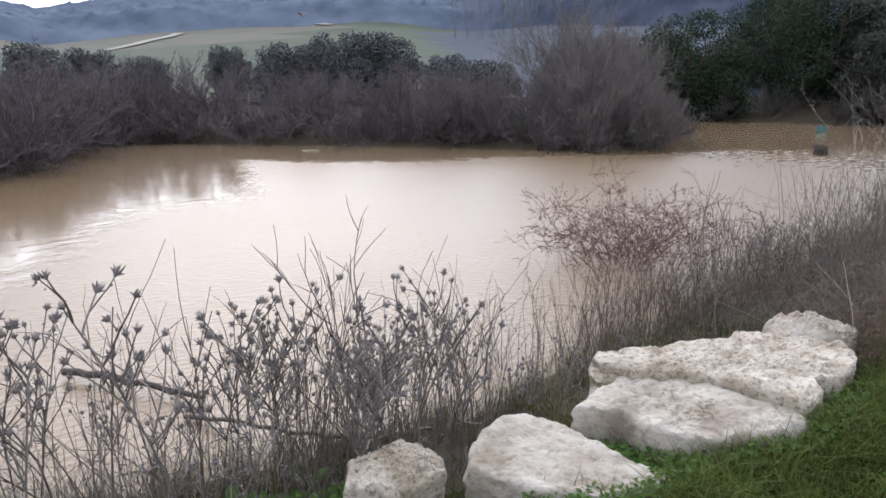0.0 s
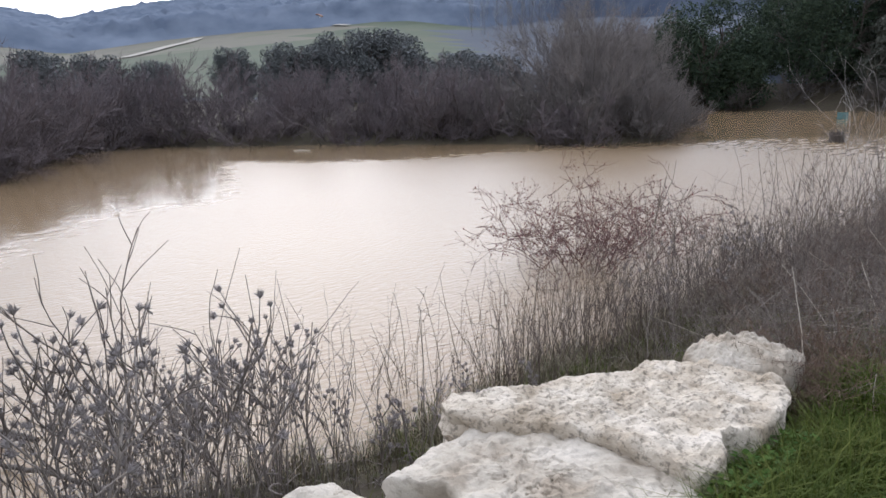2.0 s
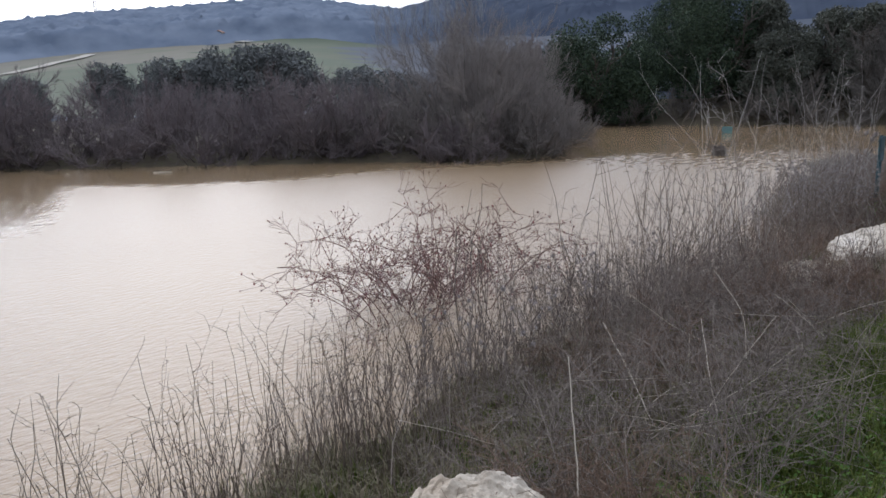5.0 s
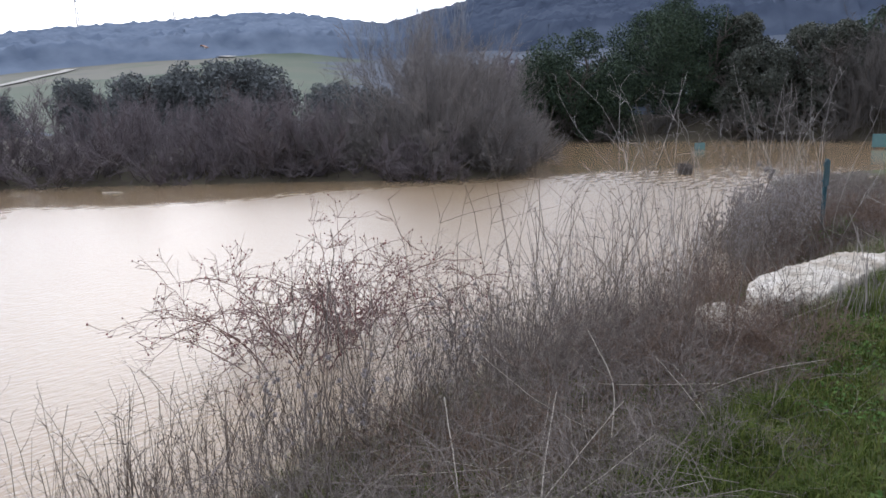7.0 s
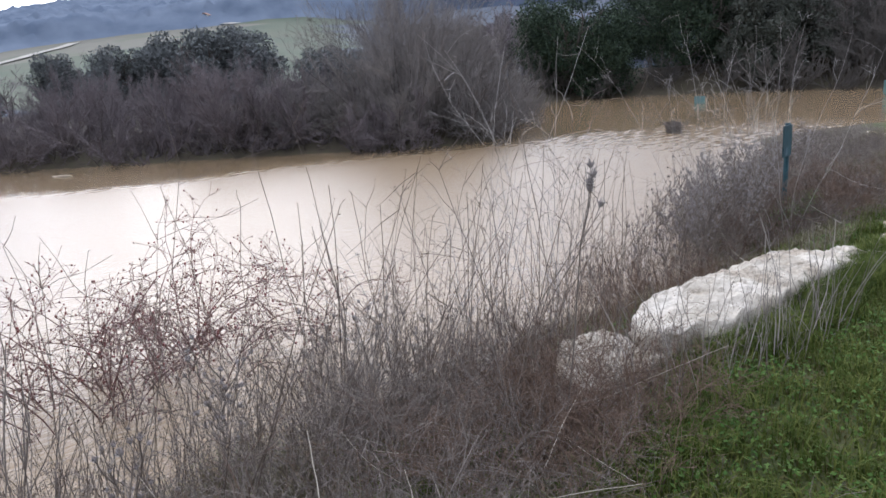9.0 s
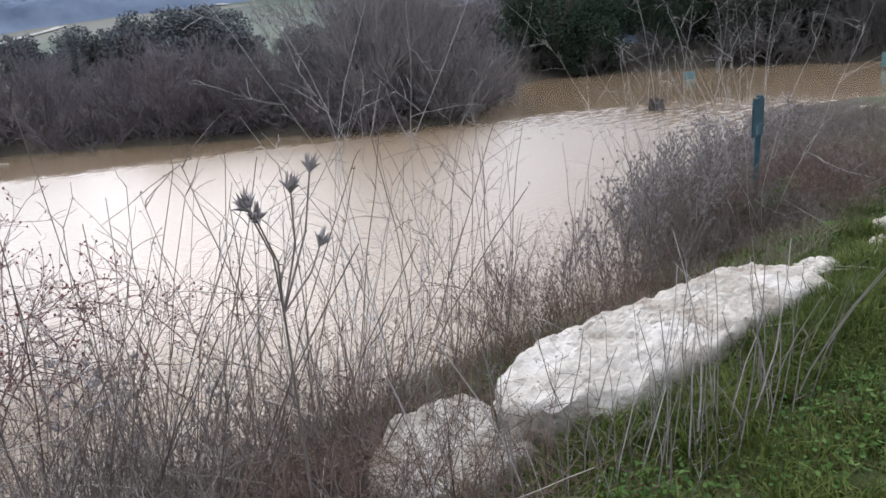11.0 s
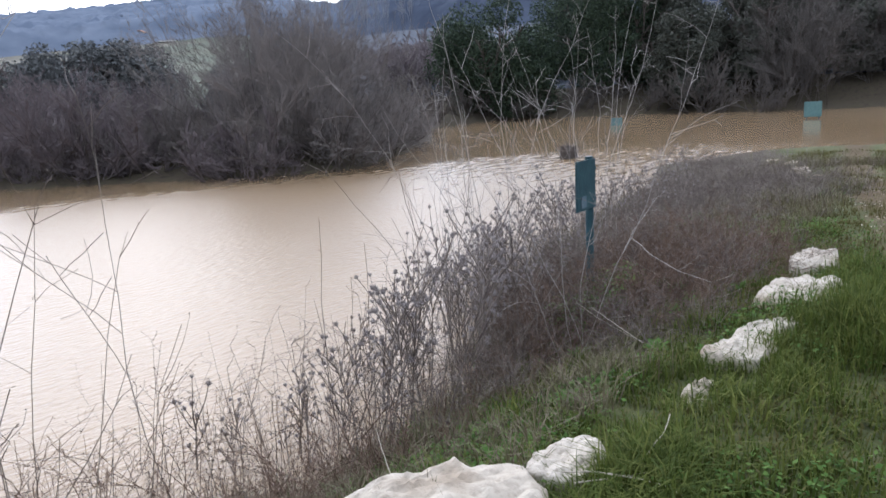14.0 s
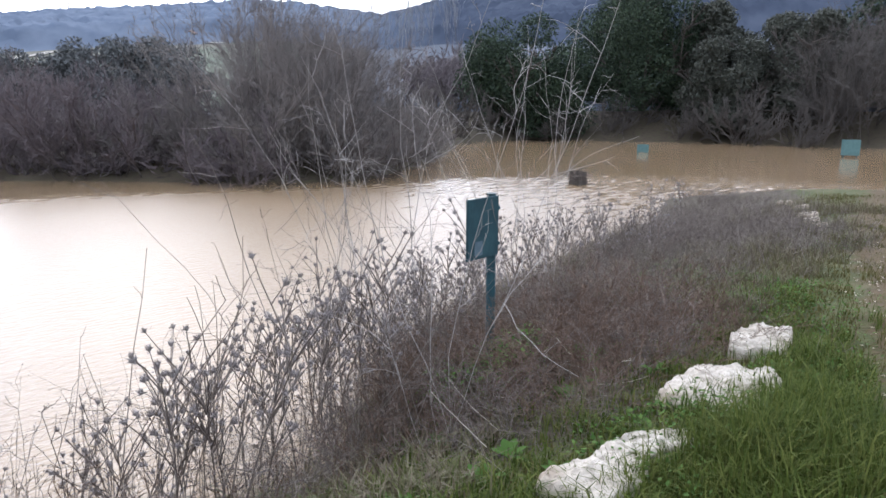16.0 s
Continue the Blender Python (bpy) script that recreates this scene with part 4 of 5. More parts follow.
# dark tussock on a stump out in the water
e = empty("stump", "dark rotten stump with a grassy top standing in the water", "stump")
e.location = (26.26, 9.55, -0.5)
srng = np.random.default_rng(90)
v, f = tubes([(np.array(((0, 0, 0), (0.03, 0.02, 0.5), (0.02, 0.05, 0.82))), 0.27, 0.22)], 14)
v = v + srng.normal(0, 0.02, v.shape)
child("trunk", raw_mesh("trunk", v, f, M_BARK), e)
paths = [bend(srng, (srng.normal(0, 0.12), srng.normal(0, 0.12), 0.72), (srng.normal(0, 0.9), srng.normal(0, 0.9), 0.7), srng.uniform(0.15, 0.35), 3, 0.3, 0.25)[0] for _ in range(220)]
v, f = tubes([(p, 0.008, 0.002) for p in paths], 3)
child("tussock", raw_mesh("tussock", v, f, M_STEMDARK), e)


# ---- weeds of the bank ----
def head_mesh(seed):
    """A dry thistle head: a ragged cup of upright pointed bracts, some turned outward, with a tuft inside."""
    rng = np.random.default_rng(seed)
    n = 9
    pts, faces = [(0, 0, -0.010), (0, 0, 0.016)], []
    for r, z in ((0.0085, 0.001), (0.0105, 0.010)):
        pts += [(r * math.cos(2 * math.pi * k / n), r * math.sin(2 * math.pi * k / n), z) for k in range(n)]
    for k in range(n):
        m = (k + 1) % n
        a, b, c, d = 2 + k, 2 + m, 2 + n + m, 2 + n + k
        faces += [(0, b, a), (d, c, 1)]
        q = 2 * math.pi * (k + 0.5) / n + rng.normal(0, 0.2)
        for r, z in ((rng.uniform(0.014, 0.030), rng.uniform(0.008, 0.030)), (rng.uniform(0.008, 0.020), rng.uniform(0.026, 0.042))):
            tip = len(pts)
            pts.append((r * math.cos(q), r * math.sin(q), z))
            faces += [(a, b, tip), (b, c, tip), (c, d, tip), (d, a, tip)]
            q += rng.normal(0, 0.35)
    return raw_mesh("seed_head", pts, faces, M_HEAD)


def flakes(rng, spots, size):
    """Dry leaf scraps and husks at the given spots, each one a small folded quad."""
    c = np.asarray(spots, float)
    n = len(c)
    u, w = rng.normal(size=(n, 3)), rng.normal(size=(n, 3))
    u /= np.linalg.norm(u, axis=1)[:, None]
    w /= np.linalg.norm(w, axis=1)[:, None]
    k = (size * rng.uniform(0.5, 1.4, n))[:, None]
    v = np.stack((c, c + (u + 0.4 * w) * k, c + 1.7 * u * k + w * 0.2 * k, c + (u - 0.4 * w) * k), 1).reshape(-1, 3)
    return v, np.arange(4 * n).reshape(-1, 4)


HEADS = [head_mesh(100 + k) for k in range(4)]


def thistle(seed, tall, heads=9, label="", mat=None):
    """A dry branching thistle with a spiky head on every shoot."""
    rng = np.random.default_rng(seed)
    e = empty("dry_thistle", label or "dry grey brown thistle with spiky seed heads", "dried thistle", "dry thistles on the bank")
    paths = []
    stem, _ = bend(rng, (0, 0, -0.08), (rng.normal(0, 0.12), rng.normal(0, 0.12), 1), tall * 0.9, 6, 0.06)
    paths.append((stem, 0.0046, 0.0024))
    ends = [(stem[-1], stem[-1] - stem[-2])]
    for k in range(heads - 1):
        fpos = rng.uniform(0.40, 0.95) * (len(stem) - 1)
        i = min(int(fpos), len(stem) - 2)
        p = stem[i] + (stem[i + 1] - stem[i]) * (fpos - i)
        a = rng.uniform(0, 2 * np.pi)
        side, _ = bend(rng, p, (0.62 * math.cos(a), 0.62 * math.sin(a), 0.9), tall * rng.uniform(0.12, 0.36), 4, 0.10, -0.06)
        paths.append((side, 0.0038, 0.002))
        ends.append((side[-1], side[-1] - side[-2]))
        if rng.random() < 0.75:
            q = side[2]
            a += rng.choice((-1, 1)) * 1.1
            tw, _ = bend(rng, q, (0.8 * math.cos(a), 0.8 * math.sin(a), 0.8), tall * rng.uniform(0.06, 0.15), 3, 0.1)
            paths.append((tw, 0.0028, 0.0018))
            ends.append((tw[-1], tw[-1] - tw[-2]))
    for k in range(10):
        q = stem[0] + (stem[3] - stem[0]) * rng.uniform(0.1, 1.0)
        a = rng.uniform(0, 2 * np.pi)
        lf, _ = bend(rng, q, (math.cos(a), math.sin(a), 0.5), rng.uniform(0.05, 0.16), 3, 0.3, 0.25)
        paths.append((lf, 0.004, 0.001))
    v, f = tubes(paths, 4)
    child("stalk", raw_mesh("stalk", v, f, mat or M_STEM), e)
    v, f = flakes(rng, [p[0][rng.integers(1, len(p[0]))] + rng.normal(0, 0.006, 3) for p in paths for _ in range(4)], 0.008)
    tagged(child("dry_leaf_mass", raw_mesh("dry_leaf_mass", v, f, M_HEAD), e, "shrivelled grey leaf scraps"), kind="stuff")
    for k, (p, d) in enumerate(ends):
        h = child("seed_head", HEADS[rng.integers(0, 4)], e)
        q = Vector(d).to_track_quat("Z", "Y")
        s = rng.uniform(0.6, 1.0)
        h.matrix_basis = Matrix.LocRotScale(Vector(p), q, (s, s, s))
    return e


def reed_clump(seed, n, tall, wide, mat, label, lean=0.14, twigs=3, r=0.003, category="dried weeds", group="dry stems along the water", drift=0.0):
    """Dry weed stems of uneven height, bent and partly broken, with short side twigs and husks."""
    rng = np.random.default_rng(seed)
    e = empty("dry_weed_clump", label, category, group)
    stems, side, bits = [], [], []
    for _ in range(n):
        x, y = rng.normal(0, wide / 2), rng.normal(0, wide / 2)
        h = tall * rng.uniform(0.35, 1.12)
        s, way = bend(rng, (x, y, -0.1), (drift + rng.normal(0, lean * 1.3), rng.normal(0, lean * 1.3), 1), h, 6, 0.075)
        r_ = r * rng.uniform(0.7, 1.4)
        stems.append((s, r_, r_ * 0.4))
        if rng.random() < 0.12:
            a = rng.uniform(0, 2 * np.pi)
            stems.append((bend(rng, s[-1], (math.cos(a), math.sin(a), rng.uniform(-0.7, 0.3)), h * rng.uniform(0.15, 0.4), 3, 0.1)[0], r_ * 0.5, r_ * 0.25))
        for _ in range(rng.poisson(twigs * 1.4)):
            i = rng.integers(2, 7)
            a = rng.uniform(0, 2 * np.pi)
            tw, _ = bend(rng, s[i], (math.cos(a), math.sin(a), rng.uniform(0.6, 1.8)), h * rng.uniform(0.05, 0.20), 3, 0.2)
            side.append((tw, r_ * 0.5, r_ * 0.25))
            bits += [tw[-1], tw[2] + rng.normal(0, 0.004, 3)]
        bits += [s[i] + rng.normal(0, 0.004, 3) for i in range(3, 7)]
    v, f = tubes(stems, 3)
    tagged(child("stem_mass", raw_mesh("stem_mass", v, f, mat), e), kind="stuff")
    if side:
        v, f = tubes(side, 3)
        tagged(child("twig_mass", raw_mesh("twig_mass", v, f, mat), e), kind="stuff")
    v, f = flakes(rng, bits, 1.9 * r)
    tagged(child("husk_mass", raw_mesh("husk_mass", v, f, mat), e), kind="stuff")
    return e


def tangle(seed, n, tall, wide, mat, label, r=0.0022, category="brushwood"):
    """A low tangle of thin arching twigs with dry scraps hanging in it."""
    rng = np.random.default_rng(seed)
    e = empty("brush_tangle", label, category, "brushwood on the bank")
    paths = []
    for _ in range(int(n * 1.35)):
        p = (rng.normal(0, wide / 2), rng.normal(0, wide / 2), -0.05)
        a = rng.uniform(0, 2 * np.pi)
        branching(rng, p, (0.6 * math.cos(a), 0.6 * math.sin(a), rng.uniform(0.7, 1.6)), tall * rng.uniform(0.6, 1.3), r * 1.1, 2, paths, 4, 0.75, 0.55, 0.22, 0.07, 3, r * 0.38, 0.2)
    v, f = tubes(paths, 3)
    tagged(child("twig_mass", raw_mesh("twig_mass", v, f, mat), e), kind="stuff")
    ends = np.array([p[0][-1] for p in paths for _ in range(2)])
    v, f = flakes(rng, ends + rng.normal(0, 0.012, ends.shape), 0.0055)
    tagged(child("scrap_mass", raw_mesh("scrap_mass", v, f, mat), e), kind="stuff")
    return e


def whip_shrub(seed, tall, stems, label, mat=None, lean=0.3, r=0.0045, twigs=9):
    """A bare shrub of long slender whips that bow outward, with fine crooked side twigs."""
    rng = np.random.default_rng(seed)
    e = empty("bare_shrub", label, "bare shrub", "bare shrubs among the bank weeds")
    fine = []
    for _ in range(stems):
        a = rng.uniform(0, 2 * np.pi)
        out = np.array((math.cos(a), math.sin(a), 0))
        way = out * abs(rng.normal(0, lean)) + (0, 0, 1.0)
        L = tall * rng.uniform(0.65, 1.08)
        p = np.array((rng.normal(0, 0.10), rng.normal(0, 0.10), -0.1))
        pts = [p]
        for k in range(12):
            way = way / np.linalg.norm(way) + out * 0.004 * k + (0, 0, 0.02) + rng.normal(0, 0.105, 3)
            p = p + way / np.linalg.norm(way) * L / 12
            pts.append(p)
        pts = np.array(pts)
        v, f = tubes([(pts, r * rng.uniform(0.7, 1.2), 0.0011)], 5)
        child("stem", raw_mesh("stem", v, f, mat or M_PALE, True), e)
        for _ in range(rng.poisson(twigs)):
            q = rng.uniform(3.0, 11.9)
            i = int(q)
            b = pts[i] + (pts[i + 1] - pts[i]) * (q - i)
            d = pts[i + 1] - pts[i]
            d = d / np.linalg.norm(d) * 0.8 + rng.normal(0, 0.72, 3)
            l_ = rng.uniform(0.18, 0.75) * (1.25 - q / 14)
            tw, _ = bend(rng, b, d, l_, 6, 0.17, 0.015)
            fine.append((tw, 0.0018, 0.0009))
            for _ in range(rng.integers(1, 4)):
                j = rng.integers(2, 6)
                sub_, _ = bend(rng, tw[j], tw[j] - tw[j - 1] + rng.normal(0, 0.045, 3), l_ * rng.uniform(0.15, 0.4), 3, 0.2)
                fine.append((sub_, 0.0014, 0.0008))
    v, f = tubes(fine, 3)
    tagged(child("twig_mass", raw_mesh("twig_mass", v, f, mat or M_PALE), e), kind="stuff")
    return e


def sapling(seed, tall, label, mat, stems=5, r=0.006, lean=0.3, group="bare shoots on the bank", kids=5, depth=2, open_=0.42):
    """Tall bare shoots with open side branches."""
    rng = np.random.default_rng(seed)
    e = empty("bare_sapling", label, "bare shrub", group)
    paths = []
    for _ in range(stems):
        branching(rng, (rng.normal(0, 0.08), rng.normal(0, 0.08), -0.1), (rng.normal(0, lean), rng.normal(0, lean), 1.2), tall * rng.uniform(0.6, 1.0), r, depth, paths, kids, open_, 0.46, 0.09, 0.0, 6, 0.0015, 0.35)
    main = [p for p in paths if p[1] > r * 0.9]
    rest = [p for p in paths if p[1] <= r * 0.9]
    for p in main:
        v, f = tubes([p], 5)
        child("stem", raw_mesh("stem", v, f, mat, True), e)
    if rest:
        v, f = tubes(rest, 3)
        tagged(child("twig_mass", raw_mesh("twig_mass", v, f, mat), e), kind="stuff")
    return e


def briar(x, y, seed, reach, tall, canes, label, hips=True):
    """A wild rose of arching canes with fine twigs and red hips."""
    rng = np.random.default_rng(seed)
    e = empty("wild_rose_bush", label, "rose bush", "wild roses in the flood")
    e.location = (x, y, 0)
    cane, twig, tips = [], [], []
    for _ in range(canes):
        a = rng.uniform(0, 2 * np.pi)
        b = np.array((rng.uniform(-1, 1) * reach * 0.62, rng.uniform(-1, 1) * reach * 0.5, -0.4))
        L = rng.uniform(0.7, 1.25) * tall * 1.6
        way, p, pts = np.array((0.35 * math.cos(a), 0.35 * math.sin(a), 1.0)), b, [b]
        for k in range(9):
            way = way + (0.06 * math.cos(a), 0.06 * math.sin(a), -0.033 * k) + rng.normal(0, 0.07, 3)
            p = p + way / np.linalg.norm(way) * L / 9
            pts.append(p)
        pts = np.array(pts)
        cane.append((pts, 0.007, 0.0024))
        for _ in range(10):
            i = rng.integers(3, 10)
            sub = []
            branching(rng, pts[i], rng.normal(0, 0.7, 3) + (0, 0, 0.35), rng.uniform(0.12, 0.36), 0.003, 1, sub, 4, 0.7, 0.55, 0.2, 0.02, 3, 0.0018)
            twig += sub
            tips += [q[0][-1] for q in sub]
    for p in cane:
        v, f = tubes([p], 4)
        child("cane", raw_mesh("cane", v, f, M_ROSE, True), e)
    v, f = tubes(twig, 3)
    tagged(child("twig_mass", raw_mesh("twig_mass", v, f, M_ROSE), e), kind="stuff")
    if hips:
        bm = bmesh.new()
        bmesh.ops.create_icosphere(bm, subdivisions=1, radius=1)
        bv = np.array([q.co for q in bm.verts])
        bf = np.array([[q.index for q in g.verts] for g in bm.faces])
        bm.free()
        pick = rng.permutation(len(tips))[: int(len(tips) * 0.38)]
        vs = [bv * (0.008, 0.008, 0.011) * rng.uniform(0.7, 1.2) + tips[k] for k in pick if tips[k][2] > 0.15]
        fs = [bf + k * len(bv) for k in range(len(vs))]
        tagged(child("hip_mass", raw_mesh("hip_mass", np.concatenate(vs), np.concatenate(fs), M_HIP, True), e, "small red rose hips"), kind="stuff")
    return e


vrng = np.random.default_rng(21)


def scatter(n, xr, yr, ok=None):
    out = []
    while len(out) < n:
        p = (vrng.uniform(*xr), vrng.uniform(*yr))
        if ok is None or ok(*p):
            out.append(p)
    return out


def split_spread_straight(protos, spots, lo, hi):
    """As split_spread, but with only slight turns, so that all lean one way."""
    for k, (x, y) in enumerate(spots):
        t, s_ = protos[k % len(protos)], vrng.uniform(lo, hi)
        m = pose(x, y, ground_z(x, y), 0, 0, vrng.uniform(-25, 25))
        o = t if k < len(protos) else copy_thing(t, m)
        o.matrix_basis = m
        o.scale = (s_, s_, s_)


def split_spread(protos, spots, lo=0.8, hi=1.2):
    for k, t in enumerate(protos):
        if spots[k::len(protos)]:
            spread(t, spots[k::len(protos)], vrng, lo, hi)


# thistles between the first boulders and the water, and again by the sign
th = [thistle(200 + k, 1.0, 9 + k % 4) for k in range(6)]
split_spread(th, scatter(30, (-1.2, 1.9), (3.0, 5.0), lambda x, y: y < 4.9 - 0.45 * x), 0.75, 1.45)
split_spread([thistle(207, 0.8, 7)], scatter(3, (1.9, 2.4), (3.0, 3.6)), 0.6, 0.9)
split_spread([thistle(446 + k, 1.05, 8, "slender dry thistle rising behind the low limestone blocks") for k in range(2)], [(0.95, 3.15), (1.22, 3.02), (1.42, 3.05), (1.15, 3.25), (0.75, 3.3)], 0.85, 1.15)
th = [thistle(205 + k, 0.5, 5, "short dry thistle with spiky heads at the water's edge") for k in range(2)]
split_spread(th, scatter(7, (2.2, 3.4), (3.0, 3.8)), 0.8, 1.1)
split_spread([thistle(208 + k, 0.95, 16, "bushy grey thistle crowded with spiky heads") for k in range(2)], scatter(12, (1.3, 2.1), (3.4, 4.1)), 0.75, 1.0)
th = [thistle(210 + k, 0.85, 8 + k % 4, "dry brown thistle with spiky heads among the bank weeds", M_STEMDARK) for k in range(5)]
split_spread(th, scatter(10, (5.2, 8.4), (3.0, 4.2)) + scatter(10, (10.2, 12.4), (2.9, 4.0)) + scatter(40, (13.6, 17.5), (3.2, 4.8)) + scatter(8, (17, 20), (4, 5.2)), 0.65, 1.1)
th = [thistle(216 + k, 1.1, 10 + k % 3, "tall dry thistle crowned with many grey heads near the sign", M_STEMDARK) for k in range(4)]
split_spread(th, scatter(26, (12.2, 14.2), (2.75, 4.0)) + scatter(15, (11.3, 12.8), (2.7, 3.5)), 0.7, 1.1)
# upright dry stems in and beside the water
rc = [reed_clump(230 + k, 15, 0.9, 0.5, M_STEM, "clump of thin upright dry weed stems at the water's edge") for k in range(4)]
split_spread(rc, scatter(36, (-1.2, 2.4), (3.0, 5.2), lambda x, y: y < 4.9 - 0.45 * x), 0.6, 1.2)
rc = [reed_clump(236 + k, 12, 0.55, 0.4, M_STEMDARK, "low ragged dry weeds under the thistles", 0.3, 6, 0.0026) for k in range(3)]
split_spread(rc, scatter(22, (-0.9, 1.7), (2.9, 4.6), lambda x, y: y < 4.7 - 0.45 * x), 0.6, 1.1)
rc = [reed_clump(240 + k, 26, 0.92, 0.42, M_REED, "dense clump of dark brown dry stems in shallow water") for k in range(4)]
split_spread(rc, scatter(20, (3.2, 5.2), (3.2, 4.4)) + scatter(24, (5.0, 8.2), (3.0, 4.5)), 0.6, 1.1)
rc = [reed_clump(250 + k, 22, 0.9, 0.45, M_STEMDARK, "dense clump of dry stems on the bank slope", 0.18, 4) for k in range(4)]
split_spread(rc, scatter(22, (7.4, 9.1), (2.4, 3.9)) + scatter(8, (12.0, 14.0), (2.7, 3.4)), 0.55, 1.0)
rc = [reed_clump(255 + k, 26, 0.42, 0.5, M_RUSSET, "low clump of russet dry weeds on the bank slope", 0.25, 6, 0.0026) for k in range(3)]
split_spread(rc, scatter(34, (9.0, 13.4), (2.3, 3.05)), 0.6, 1.1)
rc = [reed_clump(258 + k, 3, 1.05, 0.5, M_STEM, "few slender dry stems standing in the shallows", 0.13, 3, 0.0027) for k in range(3)]
split_spread(rc, scatter(11, (9.0, 13.0), (2.8, 4.0)), 0.6, 1.05)
rc = [reed_clump(260 + k, 22, 0.6, 0.6, M_STEM, "clump of pale dry weeds along the shore", 0.22, 5) for k in range(4)]
split_spread(rc, scatter(8, (12.6, 15.0), (3.4, 4.3)) + scatter(34, (14.0, 24.0), (2.6, 5.4), lambda x, y: lake_distance(np.array([x]), np.array([y]))[0] > 0.1), 0.35, 0.65)
rc = [reed_clump(265, 9, 0.8, 0.22, M_STEM, "few thin dry stems in front of the long slab", 0.12, 1)]
split_spread(rc, [(9.0, 1.36), (9.35, 1.30), (8.55, 1.55), (8.2, 1.62), (8.75, 1.42), (9.65, 1.28), (7.9, 1.75)], 0.75, 1.1)
rc = [reed_clump(267 + k, 16, 0.62, 0.26, M_STEM, "dense clump of thin upright dry stems before the long slab", 0.10, 2, 0.0026) for k in range(2)]
split_spread(rc, [(8.50, 1.62), (8.80, 1.52), (8.25, 1.80), (8.0, 1.92), (7.75, 2.05), (9.12, 1.44)], 0.75, 1.1)
# brushwood
tg = [tangle(270 + k, 12, 0.5, 0.65, M_STEMDARK, "low tangle of thin brown twigs on the bank") for k in range(4)]
split_spread(tg, scatter(36, (4.4, 7.9), (1.5, 2.8)) + scatter(13, (12.2, 14.2), (1.8, 2.8)) + scatter(8, (3.9, 5.2), (1.6, 2.4)), 0.55, 1.05)
split_spread([tangle(278 + k, 16, 0.34, 0.7, M_STEMDARK, "low mat of thin brown twigs along the shore") for k in range(3)], scatter(70, (13.6, 19), (1.9, 4.2), lambda x, y: lake_distance(np.array([x]), np.array([y]))[0] > 0.05) + scatter(46, (17, 24.5), (2.6, 5.4), lambda x, y: lake_distance(np.array([x]), np.array([y]))[0] > 0.1 and y > 2.75 + 0.42 * (x - 19.75)), 0.6, 1.05)
tg = [tangle(290 + k, 14, 0.45, 0.5, M_RUSSET, "low tangle of russet brown twigs on the bank") for k in range(2)]
split_spread(tg, scatter(8, (7.8, 8.7), (2.25, 2.8)) + scatter(10, (11.8, 14.5), (2.2, 3.0)) + scatter(6, (5.5, 7.5), (1.9, 2.6)) + scatter(6, (9.6, 11.6), (2.5, 2.9)), 0.7, 1.1)
tg = [tangle(292 + k, 14, 0.34, 0.45, M_RUSSET, "low russet brushwood hiding the foot of the long slab") for k in range(2)]
split_spread(tg, scatter(14, (7.3, 8.5), (1.6, 2.15)), 0.7, 1.1)
tg = [tangle(440 + k, 15, 0.36, 0.5, M_RUSSET, "low russet weeds and twigs beside the path blocks") for k in range(3)]
split_spread(tg, scatter(30, (12.2, 14.6), (1.68, 2.7), lambda x, y: y > 1.72 - 0.08 * (x - 12.2) + 0.25 * math.sin(5 * x)) + scatter(9, (6.9, 8.1), (1.75, 2.5)), 0.65, 1.1)
rc = [reed_clump(444 + k, 7, 0.55, 0.35, M_RUSSET, "sparse reddish brown dry stems below the path blocks", 0.2, 4, 0.0022) for k in range(2)]
split_spread(rc, scatter(9, (12.3, 14.4), (1.75, 2.6)), 0.7, 1.1)
tg = [tangle(275 + k, 11, 0.8, 0.6, M_STEMDARK, "tall tangle of dry grey brown twigs above the water") for k in range(4)]
split_spread(tg, scatter(19, (5.6, 9.0), (2.5, 4.0)) + scatter(3, (9.4, 12.3), (2.7, 3.3)) + scatter(6, (12.2, 14.0), (2.6, 3.4)), 0.6, 1.0)
tg = [tangle(296, 16, 0.3, 0.22, M_RUSSET, "small russet twigs growing over the rounded block")]
split_spread(tg, [(3.75, 1.66), (3.95, 1.72), (4.1, 1.85), (3.62, 1.60), (4.2, 2.0), (4.0, 1.6)], 0.9, 1.3)
tg = [tangle(298 + k, 12, 0.62, 0.5, M_REED, "upright dark twiggy shrublet in the shallows") for k in range(2)]
split_spread(tg, scatter(5, (11.2, 13.2), (2.6, 3.3)), 0.7, 1.0)
# wild roses
briar(7.4, 5.75, 300, 1.2, 1.0, 56, "wild rose with arching red canes and hips in flood water")
briar(8.7, 5.8, 301, 1.3, 0.85, 17, "straggly wild rose with thin red brown canes in shallow water")

# tall bare shrubs and shoots
sp = [whip_shrub(320 + k, 2.9, 6, "tall bare pale shrub with thin arching twigs on the bank", lean=0.42, r=0.0036, twigs=11) for k in range(4)]
split_spread(sp, [(13.05, 3.45), (14.5, 3.2), (13.4, 3.7), (15.2, 3.5)], 0.8, 1.05)
sp = [whip_shrub(317, 2.3, 5, "pale bare shrub with a fine web of twigs", lean=0.16, r=0.0027, twigs=9)]
split_spread(sp, [(12.62, 2.5)], 0.9, 1.05)
sp = [whip_shrub(326 + k, 2.6, 4, "bare grey shrub of slender whips between the thistles", M_STEM, 0.32, twigs=7) for k in range(3)]
split_spread(sp, [(12.2, 3.05), (9.6, 3.15), (12.6, 3.2)], 0.75, 1.05)
